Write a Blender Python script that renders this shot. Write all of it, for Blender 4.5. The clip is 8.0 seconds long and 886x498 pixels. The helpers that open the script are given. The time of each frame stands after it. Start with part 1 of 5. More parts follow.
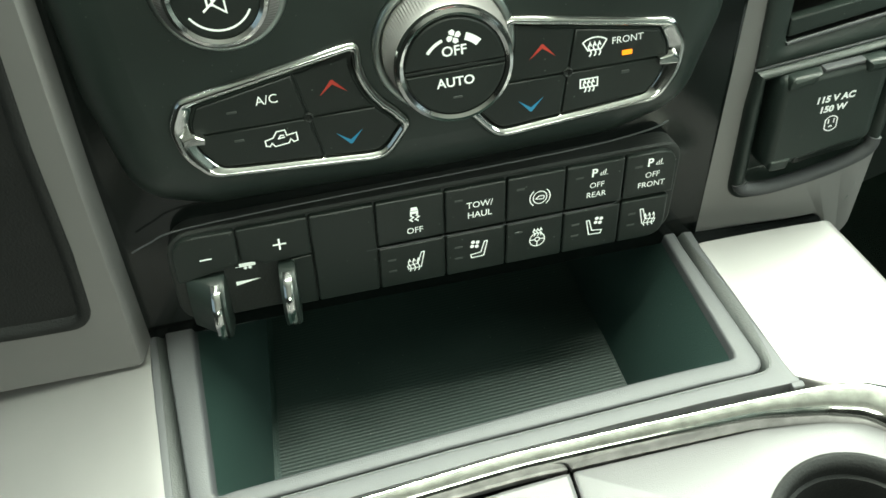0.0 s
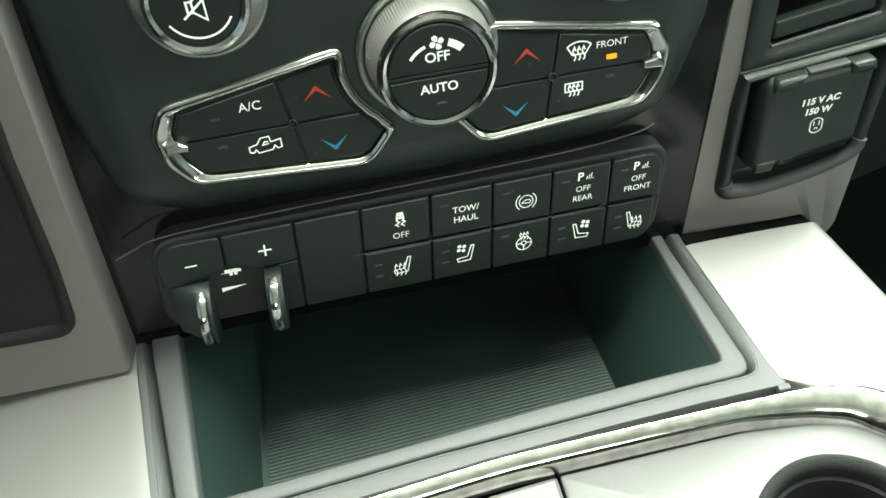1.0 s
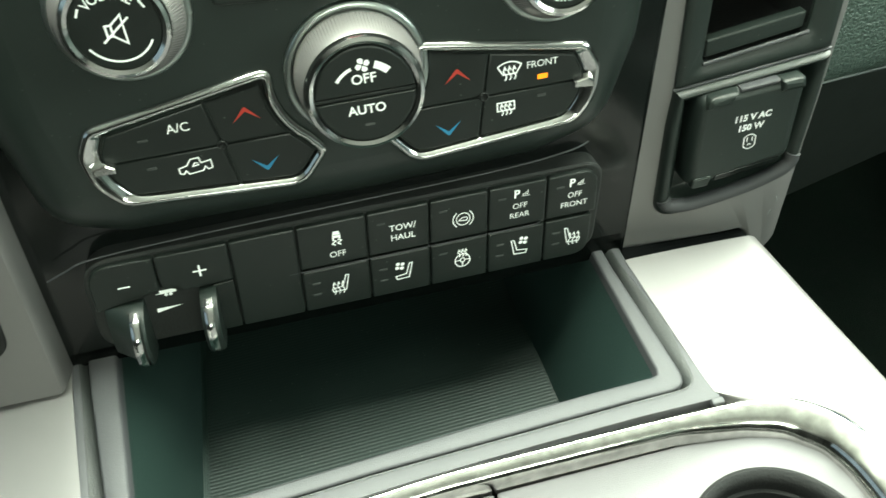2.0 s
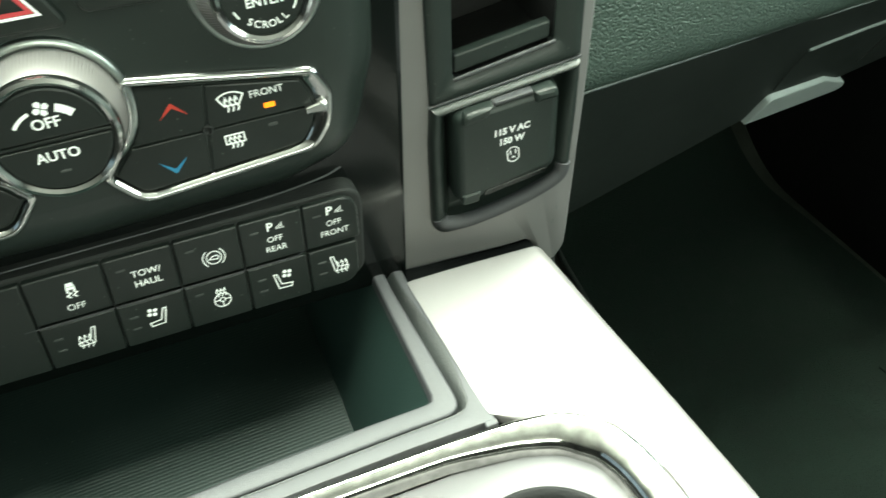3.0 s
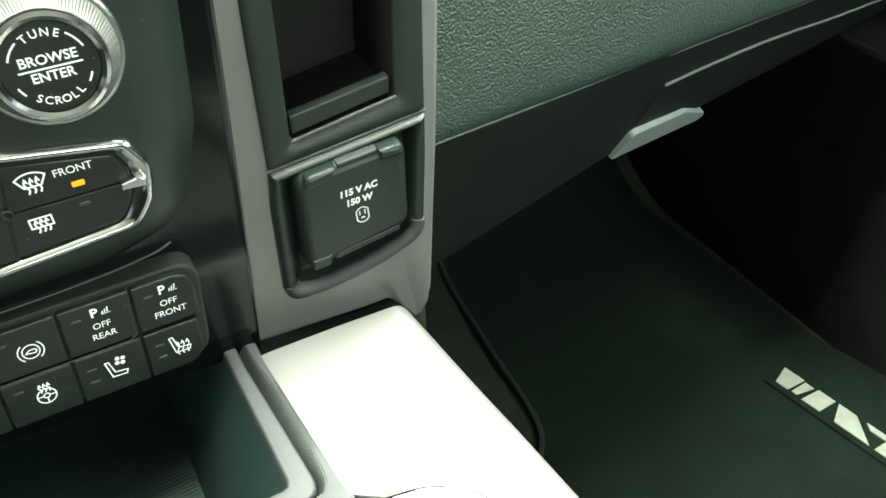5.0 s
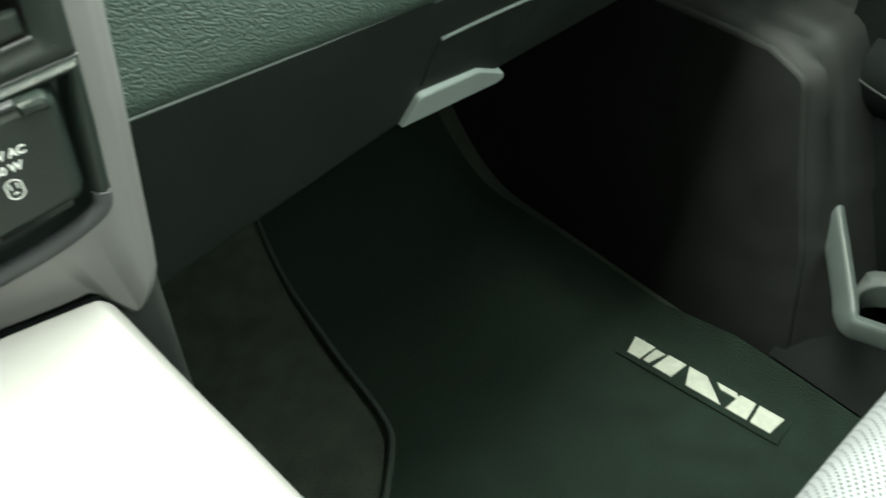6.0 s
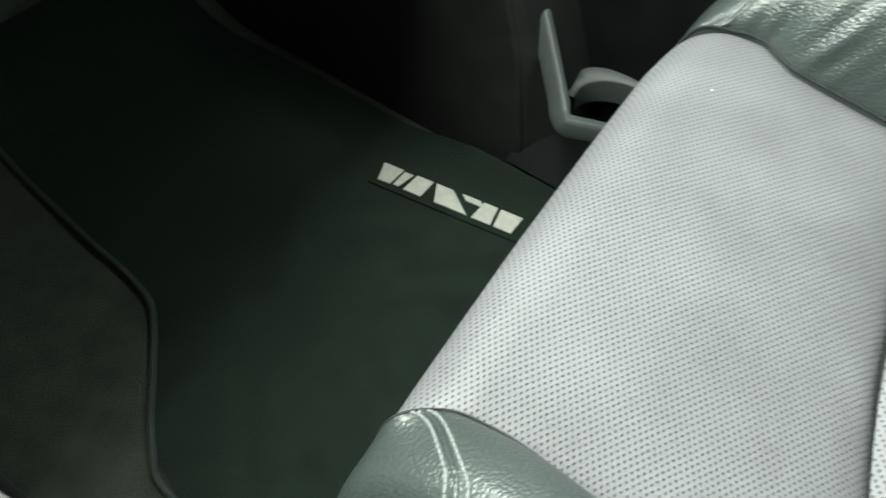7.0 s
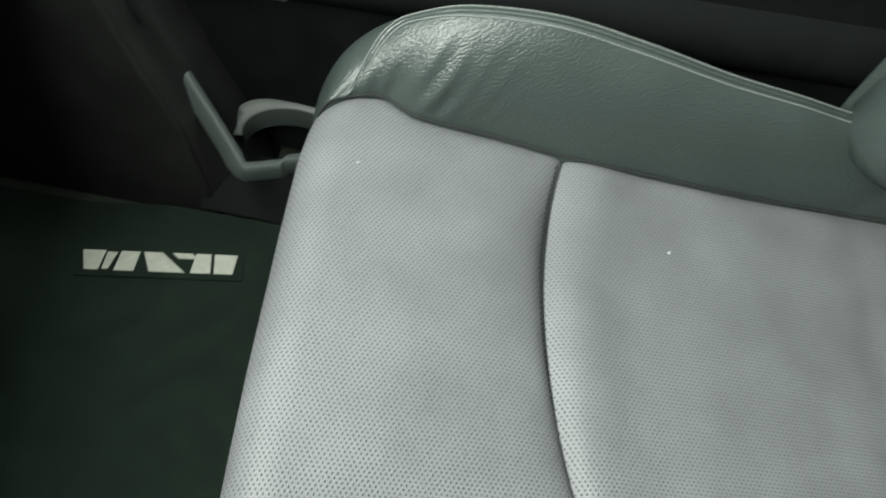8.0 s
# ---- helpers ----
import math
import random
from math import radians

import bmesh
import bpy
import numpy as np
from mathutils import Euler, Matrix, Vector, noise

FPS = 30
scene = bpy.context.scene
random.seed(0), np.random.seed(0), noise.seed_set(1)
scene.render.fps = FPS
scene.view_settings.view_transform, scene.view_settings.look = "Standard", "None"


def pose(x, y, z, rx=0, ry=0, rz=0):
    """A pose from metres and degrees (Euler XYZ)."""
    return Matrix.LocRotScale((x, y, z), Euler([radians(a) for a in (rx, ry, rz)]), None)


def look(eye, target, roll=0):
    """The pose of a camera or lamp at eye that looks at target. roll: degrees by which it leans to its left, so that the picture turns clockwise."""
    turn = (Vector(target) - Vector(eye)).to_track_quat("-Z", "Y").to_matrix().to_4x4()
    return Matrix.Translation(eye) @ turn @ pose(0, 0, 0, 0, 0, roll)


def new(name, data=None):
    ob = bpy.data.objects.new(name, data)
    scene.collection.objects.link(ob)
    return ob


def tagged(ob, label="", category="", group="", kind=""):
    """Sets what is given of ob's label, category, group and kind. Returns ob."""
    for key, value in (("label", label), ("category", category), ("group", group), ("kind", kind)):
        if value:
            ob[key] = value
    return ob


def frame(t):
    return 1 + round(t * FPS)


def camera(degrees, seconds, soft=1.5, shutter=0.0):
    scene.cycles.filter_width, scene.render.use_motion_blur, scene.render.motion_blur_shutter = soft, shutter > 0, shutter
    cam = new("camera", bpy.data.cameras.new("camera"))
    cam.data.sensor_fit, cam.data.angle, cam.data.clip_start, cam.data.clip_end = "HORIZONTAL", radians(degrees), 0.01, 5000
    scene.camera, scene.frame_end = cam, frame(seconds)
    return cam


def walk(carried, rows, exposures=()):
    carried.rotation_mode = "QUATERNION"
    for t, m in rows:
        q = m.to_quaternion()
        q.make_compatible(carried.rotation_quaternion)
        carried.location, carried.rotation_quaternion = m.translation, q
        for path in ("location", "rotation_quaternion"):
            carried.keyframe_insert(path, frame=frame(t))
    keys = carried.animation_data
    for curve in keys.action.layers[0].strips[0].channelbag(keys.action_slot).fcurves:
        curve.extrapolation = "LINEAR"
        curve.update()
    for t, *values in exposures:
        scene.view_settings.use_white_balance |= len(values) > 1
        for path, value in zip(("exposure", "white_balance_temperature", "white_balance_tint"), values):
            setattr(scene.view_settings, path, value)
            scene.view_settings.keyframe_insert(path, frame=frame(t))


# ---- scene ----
cam = camera(58.2, 8.0, shutter=0.24)
PATH = [
    (0, (-0.039, -0.272, 0.746), (0.163, 1.197, -0.596), -5.7),
    (0.5, (-0.035, -0.272, 0.745), (0.168, 1.202, -0.592), -5.9),
    (1, (-0.035, -0.27, 0.748), (0.18, 1.19, -0.601), -5.7),
    (1.2, (-0.034, -0.271, 0.747), (0.184, 1.194, -0.597), -5.7),
    (2.3, (0.002, -0.27, 0.753), (0.306, 1.176, -0.594), -4.5),
    (2.5, (0.02, -0.272, 0.749), (0.347, 1.173, -0.594), -4.7),
    (3, (0.054, -0.273, 0.747), (0.525, 1.124, -0.604), -3.8),
    (3.5, (0.069, -0.267, 0.747), (0.678, 1.085, -0.595), -2.2),
    (4, (0.074, -0.265, 0.748), (0.75, 1.076, -0.573), -1.7),
    (4.2, (0.077, -0.264, 0.748), (0.759, 1.072, -0.576), -1.5),
    (5.3, (0.098, -0.262, 0.743), (0.805, 1.080, -0.560), -1.9),
    (5.5, (0.112, -0.263, 0.732), (0.836, 1.07, -0.571), -2.0),
    (6, (0.163, -0.277, 0.694), (1.086, 0.94, -0.597), -1.1),
    (6.5, (0.188, -0.293, 0.683), (1.204, 0.638, -0.767), 1.8),
    (6.8, (0.210, -0.310, 0.688), (1.202, 0.465, -0.867), 2.6),
    (7, (0.23, -0.328, 0.713), (1.229, 0.344, -0.884), 3.4),
    (7.3, (0.258, -0.330, 0.744), (1.296, 0.133, -0.901), 5.2),
    (7.5, (0.269, -0.324, 0.767), (1.321, 0.013, -0.9), 6.6),
    (7.8, (0.287, -0.310, 0.829), (1.330, -0.206, -0.873), 9.9),
    (8, (0.289, -0.314, 0.863), (1.357, -0.331, -0.828), 11.6),
]
walk(cam, [(t, look(eye, target, roll)) for t, eye, target, roll in PATH],
     exposures=[(0, 1.85, 6850, -15), (1.2, 1.85, 6850, -15), (2.5, 1.95, 6850, -15), (4.5, 2.03, 6850, -15), (5.5, 2.15, 6850, -16), (6.5, 1.8, 6700, -8), (7, 1.48, 6650, -5), (7.5, 1.24, 6600, -4), (8, 1.04, 6650, -5)])

# ---- light ----
world = bpy.data.worlds.new("overcast_sky")
scene.world = world
world.use_nodes = True
wn = world.node_tree
sky = wn.nodes.new("ShaderNodeTexSky")
sky.sky_type = 'NISHITA'
sky.sun_disc = False
sky.sun_elevation = radians(50)
sky.sun_rotation = radians(150)
wn.links.new(sky.outputs[0], wn.nodes["Background"].inputs[0])
wn.nodes["Background"].inputs[1].default_value = 0.024

sun_data = bpy.data.lights.new("sun", 'SUN')
sun_data.energy, sun_data.angle, sun_data.color = 0.8, radians(20), (1.0, 0.96, 0.9)
sun = new("sun", sun_data)
sun.matrix_world = look((0.5, -1.0, 3.0), (0, 0, 0))


def window_light(name, eye, target, w, h, power, color=(1.0, 1.0, 1.0)):
    d = bpy.data.lights.new(name, 'AREA')
    d.shape, d.size, d.size_y, d.energy, d.color = 'RECTANGLE', w, h, power, color
    o = new(name, d)
    o.matrix_world = look(eye, target)
    return o


window_light("windshield_daylight", (0.17, 0.26, 1.07), (0.19, -0.20, 0.30), 0.94, 0.66, 26.5, (1.0, 0.98, 0.98))
window_light("passenger_window_daylight", (0.955, -0.22, 1.00), (0.25, 0.0, 0.10), 0.90, 0.36, 2.6, (0.94, 0.97, 1.0))
window_light("driver_window_daylight", (-0.955, -0.42, 0.98), (0.1, -0.1, 0.45), 0.80, 0.36, 0.06, (0.97, 0.99, 1.0))
# added fill in front of the closed rear wall, brightens the stack and trim
window_light("rear_fill_light", (0.22, -1.60, 1.02), (0.25, -0.2, 0.5), 0.9, 0.34, 4.6, (1.0, 0.99, 0.97))


# ---- materials ----
def mat(name, base, rough=0.5, metal=0.0, grain=0.0, grain_size=900.0, vary=0.12, vary_size=25.0, spec=0.5, coat=0.0,
        dust=0.0):
    m = bpy.data.materials.new(name)
    m.use_nodes = True
    nt = m.node_tree
    b = nt.nodes["Principled BSDF"]
    b.inputs["Metallic"].default_value = metal
    b.inputs["Specular IOR Level"].default_value = spec
    b.inputs["Coat Weight"].default_value = coat
    b.inputs["Coat Roughness"].default_value = 0.03
    tc = nt.nodes.new("ShaderNodeTexCoord")
    n1 = nt.nodes.new("ShaderNodeTexNoise")
    n1.inputs["Scale"].default_value = vary_size
    n1.inputs["Detail"].default_value = 5
    nt.links.new(tc.outputs["Object"], n1.inputs["Vector"])
    n2 = nt.nodes.new("ShaderNodeTexNoise")
    n2.inputs["Scale"].default_value = grain_size
    n2.inputs["Detail"].default_value = 3
    nt.links.new(tc.outputs["Object"], n2.inputs["Vector"])
    mixn = nt.nodes.new("ShaderNodeMath")
    mixn.operation = 'MULTIPLY_ADD'
    mixn.inputs[1].default_value = 0.35
    nt.links.new(n2.outputs["Fac"], mixn.inputs[0])
    nt.links.new(n1.outputs["Fac"], mixn.inputs[2])
    ramp = nt.nodes.new("ShaderNodeMapRange")
    ramp.inputs[1].default_value, ramp.inputs[2].default_value = 0.4, 0.95
    ramp.inputs[3].default_value, ramp.inputs[4].default_value = 1 - vary, 1 + vary
    nt.links.new(mixn.outputs[0], ramp.inputs[0])
    mul = nt.nodes.new("ShaderNodeVectorMath")
    mul.operation = 'SCALE'
    mul.inputs[0].default_value = base
    nt.links.new(ramp.outputs[0], mul.inputs["Scale"])
    nt.links.new(mul.outputs[0], b.inputs["Base Color"])
    if dust:
        # sparse pale specks of dust
        vd = nt.nodes.new("ShaderNodeTexVoronoi")
        vd.inputs["Scale"].default_value = 330.0
        nt.links.new(tc.outputs["Object"], vd.inputs["Vector"])
        size = nt.nodes.new("ShaderNodeMath")
        size.operation = 'MULTIPLY_ADD'
        size.inputs[1].default_value, size.inputs[2].default_value = 0.34, -0.20
        sepc = nt.nodes.new("ShaderNodeSeparateColor")
        nt.links.new(vd.outputs["Color"], sepc.inputs[0])
        nt.links.new(sepc.outputs[0], size.inputs[0])
        near = nt.nodes.new("ShaderNodeMath")
        near.operation = 'LESS_THAN'
        nt.links.new(vd.outputs["Distance"], near.inputs[0])
        nt.links.new(size.outputs[0], near.inputs[1])
        amt = nt.nodes.new("ShaderNodeMath")
        amt.operation = 'MULTIPLY'
        amt.inputs[1].default_value = dust
        nt.links.new(near.outputs[0], amt.inputs[0])
        mxd = nt.nodes.new("ShaderNodeMix")
        mxd.data_type = 'RGBA'
        mxd.inputs["B"].default_value = (0.22, 0.23, 0.21, 1)
        nt.links.new(amt.outputs[0], mxd.inputs["Factor"])
        nt.links.new(mul.outputs[0], mxd.inputs["A"])
        nt.links.new(mxd.outputs["Result"], b.inputs["Base Color"])
    rr = nt.nodes.new("ShaderNodeMapRange")
    rr.inputs[1].default_value, rr.inputs[2].default_value = 0.3, 0.7
    rr.inputs[3].default_value, rr.inputs[4].default_value = max(0.02, rough * (1 - vary * 0.8)), min(1, rough * (1 + vary * 0.8))
    nt.links.new(n1.outputs["Fac"], rr.inputs[0])
    nt.links.new(rr.outputs[0], b.inputs["Roughness"])
    if grain:
        bump = nt.nodes.new("ShaderNodeBump")
        bump.inputs["Strength"].default_value = 1.0
        bump.inputs["Distance"].default_value = grain
        nt.links.new(n2.outputs["Fac"], bump.inputs["Height"])
        nt.links.new(bump.outputs[0], b.inputs["Normal"])
    return m


def leather(name, base, rough, cell=420.0, depth=0.0006, dots=0.0, dot_gap=0.0029, vary=0.1):
    """Grained hide; with dots, rows of small punched holes."""
    m = mat(name, base, rough, grain=0.0, vary=vary, vary_size=14.0)
    nt = m.node_tree
    b = nt.nodes["Principled BSDF"]
    tc = nt.nodes.new("ShaderNodeTexCoord")
    warp = nt.nodes.new("ShaderNodeTexNoise")
    warp.inputs["Scale"].default_value = cell * 0.4
    nt.links.new(tc.outputs["Object"], warp.inputs["Vector"])
    shift = nt.nodes.new("ShaderNodeVectorMath")
    shift.operation = 'MULTIPLY_ADD'
    shift.inputs[1].default_value = (0.8 / cell,) * 3
    nt.links.new(warp.outputs["Color"], shift.inputs[0])
    nt.links.new(tc.outputs["Object"], shift.inputs[2])
    vo = nt.nodes.new("ShaderNodeTexVoronoi")
    vo.feature = 'SMOOTH_F1'
    vo.inputs["Scale"].default_value = cell
    vo.inputs["Smoothness"].default_value = 0.25
    nt.links.new(shift.outputs[0], vo.inputs["Vector"])
    cl = nt.nodes.new("ShaderNodeMapRange")
    cl.inputs[1].default_value, cl.inputs[2].default_value = 0.75, 0.25
    nt.links.new(vo.outputs["Distance"], cl.inputs[0])
    bump = nt.nodes.new("ShaderNodeBump")
    bump.inputs["Strength"].default_value = 1.0
    bump.inputs["Distance"].default_value = depth
    nt.links.new(cl.outputs[0], bump.inputs["Height"])
    last = bump
    if dots:
        sep = nt.nodes.new("ShaderNodeSeparateXYZ")
        rot = nt.nodes.new("ShaderNodeMapping")
        rot.inputs["Rotation"].default_value = (0, 0, radians(-4))
        rot.inputs["Scale"].default_value = (2 * math.pi / dot_gap / 2, 2 * math.pi / dot_gap / 1.25, 1)
        nt.links.new(tc.outputs["Object"], rot.inputs["Vector"])
        nt.links.new(rot.outputs[0], sep.inputs[0])
        parts_ = []
        for axis in (0, 1):
            c = nt.nodes.new("ShaderNodeMath")
            c.operation = 'COSINE'
            nt.links.new(sep.outputs[axis], c.inputs[0])
            parts_.append(c)
        mm = nt.nodes.new("ShaderNodeMath")
        mm.operation = 'MULTIPLY'
        nt.links.new(parts_[0].outputs[0], mm.inputs[0])
        nt.links.new(parts_[1].outputs[0], mm.inputs[1])
        hole = nt.nodes.new("ShaderNodeMapRange")
        hole.interpolation_type = 'SMOOTHSTEP'
        hole.inputs[1].default_value, hole.inputs[2].default_value = 0.40, 0.84
        nt.links.new(mm.outputs[0], hole.inputs[0])
        inv = nt.nodes.new("ShaderNodeMath")
        inv.operation = 'SUBTRACT'
        inv.inputs[0].default_value = 1.0
        nt.links.new(hole.outputs[0], inv.inputs[1])
        b2 = nt.nodes.new("ShaderNodeBump")
        b2.inputs["Strength"].default_value = 1.0
        b2.inputs["Distance"].default_value = dots
        nt.links.new(inv.outputs[0], b2.inputs["Height"])
        nt.links.new(bump.outputs[0], b2.inputs["Normal"])
        last = b2
        src = b.inputs["Base Color"].links[0].from_socket
        mx = nt.nodes.new("ShaderNodeMix")
        mx.data_type = 'RGBA'
        mx.inputs["B"].default_value = (base[0] * 0.12, base[1] * 0.12, base[2] * 0.12, 1)
        hf = nt.nodes.new("ShaderNodeMath")
        hf.operation = 'MULTIPLY'
        hf.inputs[1].default_value = 0.76
        nt.links.new(hole.outputs[0], hf.inputs[0])
        nt.links.new(hf.outputs[0], mx.inputs["Factor"])
        nt.links.new(src, mx.inputs["A"])
        nt.links.new(mx.outputs["Result"], b.inputs["Base Color"])
    nt.links.new(last.outputs[0], b.inputs["Normal"])
    return m


def carpet(name, base, vary=0.35):
    m = mat(name, base, 0.95, grain=0.0035, grain_size=650.0, vary=vary, vary_size=30.0, spec=0.15, dust=0.12)
    return m


def glow(name, color, strength):
    m = bpy.data.materials.new(name)
    m.use_nodes = True
    b = m.node_tree.nodes["Principled BSDF"]
    b.inputs["Base Color"].default_value = (*color, 1)
    b.inputs["Emission Color"].default_value = (*color, 1)
    b.inputs["Emission Strength"].default_value = strength
    return m


SOFT_BLACK = mat("soft_touch_black_plastic", (0.018, 0.025, 0.022), 0.36, grain=0.00012, grain_size=1800, vary=0.10, dust=0.25)
FACE = mat("satin_black_faceplate", (0.019, 0.026, 0.023), 0.34, grain=0.00006, grain_size=2500, vary=0.10, dust=0.18)
BUTTON = mat("rubberised_black_button", (0.011, 0.015, 0.013), 0.34, grain=0.0001, grain_size=2600, vary=0.12, dust=0.3)
PIANO = mat("gloss_black_plastic", (0.005, 0.0065, 0.006), 0.13, vary=0.10, spec=0.45, coat=0.0, grain=0.00002, grain_size=300)
SILVER = mat("satin_silver_paint", (0.23, 0.221, 0.220), 0.44, metal=0.38, vary=0.04, grain=0.00004, grain_size=3000)
CHROME = mat("chrome", (0.62, 0.62, 0.61), 0.14, metal=1.0, vary=0.05, vary_size=60, grain=0.00008, grain_size=110)
BANDCHROME = mat("scuffed_chrome", (0.70, 0.69, 0.66), 0.12, metal=1.0, vary=0.30, vary_size=160, grain=0.00025, grain_size=40)
RIBBED = mat("satin_grey_metal", (0.22, 0.212, 0.208), 0.40, metal=0.45, vary=0.05)
SMOKED = mat("smoked_chrome", (0.44, 0.48, 0.46), 0.30, metal=1.0, vary=0.06)
TRAY = mat("dark_grey_tray_plastic", (0.018, 0.034, 0.030), 0.46, grain=0.00015, grain_size=1500, vary=0.12, dust=0.2)
RIM = mat("grey_tray_rim_plastic", (0.062, 0.063, 0.068), 0.52, grain=0.00012, grain_size=1800, vary=0.08)
GASKET = mat("grained_dark_gasket", (0.022, 0.025, 0.024), 0.45, grain=0.00022, grain_size=1300, vary=0.25)
RUBBER = mat("ribbed_black_rubber", (0.009, 0.019, 0.016), 0.55, grain=0.0001, grain_size=1400, vary=0.2, dust=0.3)
CUPGREY = mat("satin_grey_console_plastic", (0.088, 0.085, 0.089), 0.42, grain=0.00008, grain_size=1800, vary=0.06)
DARK = mat("matt_dark_plastic", (0.024, 0.026, 0.025), 0.6, grain=0.0002, grain_size=900, vary=0.2, spec=0.28)
PAD = leather("grained_black_dash_skin", (0.056, 0.080, 0.068), 0.36, cell=640.0, depth=0.00042)
GLOVE = mat("grained_black_plastic", (0.013, 0.017, 0.015), 0.60, spec=0.28, grain=0.0003, grain_size=900, vary=0.12)
HANDLE = mat("grey_satin_handle_plastic", (0.20, 0.225, 0.22), 0.42, grain=0.0001, grain_size=1500, vary=0.08)
PULL = mat("pale_grey_pull_plastic", (0.32, 0.36, 0.35), 0.42, grain=0.0001, grain_size=1500, vary=0.08)
RAIL = mat("grey_satin_pocket_rail", (0.052, 0.062, 0.060), 0.45, grain=0.0001, grain_size=1500, vary=0.08)
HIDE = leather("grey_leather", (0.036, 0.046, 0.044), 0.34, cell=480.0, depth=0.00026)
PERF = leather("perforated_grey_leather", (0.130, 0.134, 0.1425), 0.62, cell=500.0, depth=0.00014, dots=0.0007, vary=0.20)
THREAD = mat("pale_grey_thread", (0.15, 0.165, 0.16), 0.7, vary=0.15, vary_size=300)
CARPET = carpet("dark_floor_carpet", (0.052, 0.060, 0.049))
MATCARPET = carpet("dark_mat_carpet", (0.0140, 0.0228, 0.0174))
PIPING = carpet("black_bound_edge", (0.050, 0.060, 0.054), 0.2)
LOGO = mat("pale_grey_embroidery", (0.40, 0.41, 0.36), 0.8, grain=0.0003, grain_size=1200, vary=0.15, vary_size=120)
WHITE = mat("white_print", (0.90, 0.91, 0.90), 0.5, vary=0.04)
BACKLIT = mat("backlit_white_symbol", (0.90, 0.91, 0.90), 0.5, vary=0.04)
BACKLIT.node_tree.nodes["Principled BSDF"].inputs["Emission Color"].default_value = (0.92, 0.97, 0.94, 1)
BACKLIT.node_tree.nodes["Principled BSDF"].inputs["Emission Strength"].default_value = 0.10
GREYPRINT = mat("dim_indicator_lens", (0.06, 0.065, 0.062), 0.4)
HAZARD = mat("hazard_red_print", (0.62, 0.06, 0.07), 0.5, vary=0.04)
RED = mat("red_print", (0.55, 0.05, 0.035), 0.5, vary=0.04)
BLUE = mat("blue_print", (0.05, 0.28, 0.50), 0.5, vary=0.04)
AMBER = glow("lit_amber_lens", (1.0, 0.24, 0.012), 0.42)
LINER = mat("grey_headliner_cloth", (0.52, 0.52, 0.50), 0.9, grain=0.0006, grain_size=500, vary=0.08)
BLACKTRIM = mat("dull_black_door_trim", (0.005, 0.006, 0.006), 0.75, grain=0.0003, grain_size=700, vary=0.2, spec=0.08)
KICK = mat("matt_black_kick_plastic", (0.014, 0.0145, 0.0145), 0.60, grain=0.0003, grain_size=900, vary=0.2, spec=0.3)
TRIMDARK = mat("dark_cabin_trim", (0.012, 0.013, 0.0125), 0.8, spec=0.1, grain=0.0003, grain_size=700, vary=0.15)


# ---- mesh helpers ----
def basis(o, u, v):
    """A frame whose x runs along u, y along v and z out of both."""
    u, v = Vector(u).normalized(), Vector(v)
    n = u.cross(v).normalized()
    m = Matrix.Identity(4)
    for i, c in enumerate((u, v, n, Vector(o))):
        for r in range(3):
            m[r][i] = c[r]
    return m


def thing(name, base, label, category, kind="", group=""):
    e = new(name)
    e.location = base
    e.empty_display_size = 0.02
    return tagged(e, label, category, group, kind)


def world_of(o):
    return o.location if o.parent is None else Vector((0, 0, 0))


def finish(me, bm, material, sharp=38.0):
    bmesh.ops.remove_doubles(bm, verts=bm.verts, dist=2e-6)
    bmesh.ops.recalc_face_normals(bm, faces=bm.faces)
    lim = radians(sharp)
    flat = bm.faces.layers.int.get("flat")
    for f in bm.faces:
        f.smooth = not (flat and f[flat])
    for e in bm.edges:
        if len(e.link_faces) == 2:
            wide = max(len(f.verts) for f in e.link_faces) > 4
            if e.calc_face_angle(0.0) > (radians(4) if wide else lim):
                e.smooth = False
    bm.to_mesh(me)
    bm.free()
    me.materials.append(material)


def part(name, bm, material, parent=None, label="", sharp=38.0):
    me = bpy.data.meshes.new(name)
    finish(me, bm, material, sharp)
    o = new(name, me)
    if parent is not None:
        o.parent = parent
        o.matrix_parent_inverse = Matrix.Translation(-world_of(parent))
    return tagged(o, label)


def solid(name, bm, material, label, category, kind="", group="", sharp=38.0):
    return tagged(part(name, bm, material, None, label, sharp), "", category, group, kind)


def area2(p):
    return sum(p[i][0] * p[(i + 1) % len(p)][1] - p[(i + 1) % len(p)][0] * p[i][1] for i in range(len(p)))


def inset(poly, d):
    if abs(d) < 1e-9:
        return list(poly)
    n, out = len(poly), []
    for i in range(n):
        a, b, c = (Vector(poly[(i + k) % n]) for k in (-1, 0, 1))
        e1, e2 = b - a, c - b
        if e1.length < 1e-9 or e2.length < 1e-9:
            out.append(tuple(b))
            continue
        e1.normalize()
        e2.normalize()
        n1, n2 = Vector((-e1.y, e1.x)), Vector((-e2.y, e2.x))
        k = n1 + n2
        if k.length < 1e-6:
            out.append(tuple(b + n1 * d))
            continue
        k.normalize()
        out.append(tuple(b + k * (d / max(0.45, k.dot(n1)))))
    for _ in range(12):
        calm = True
        for i in range(n):
            j = (i + 1) % n
            if (Vector(out[j]) - Vector(out[i])).dot(Vector(poly[j]) - Vector(poly[i])) < -1e-14:
                mid = tuple((Vector(out[i]) + Vector(out[j])) / 2)
                out[i] = out[j] = mid
                calm = False
        if calm:
            break
    return out


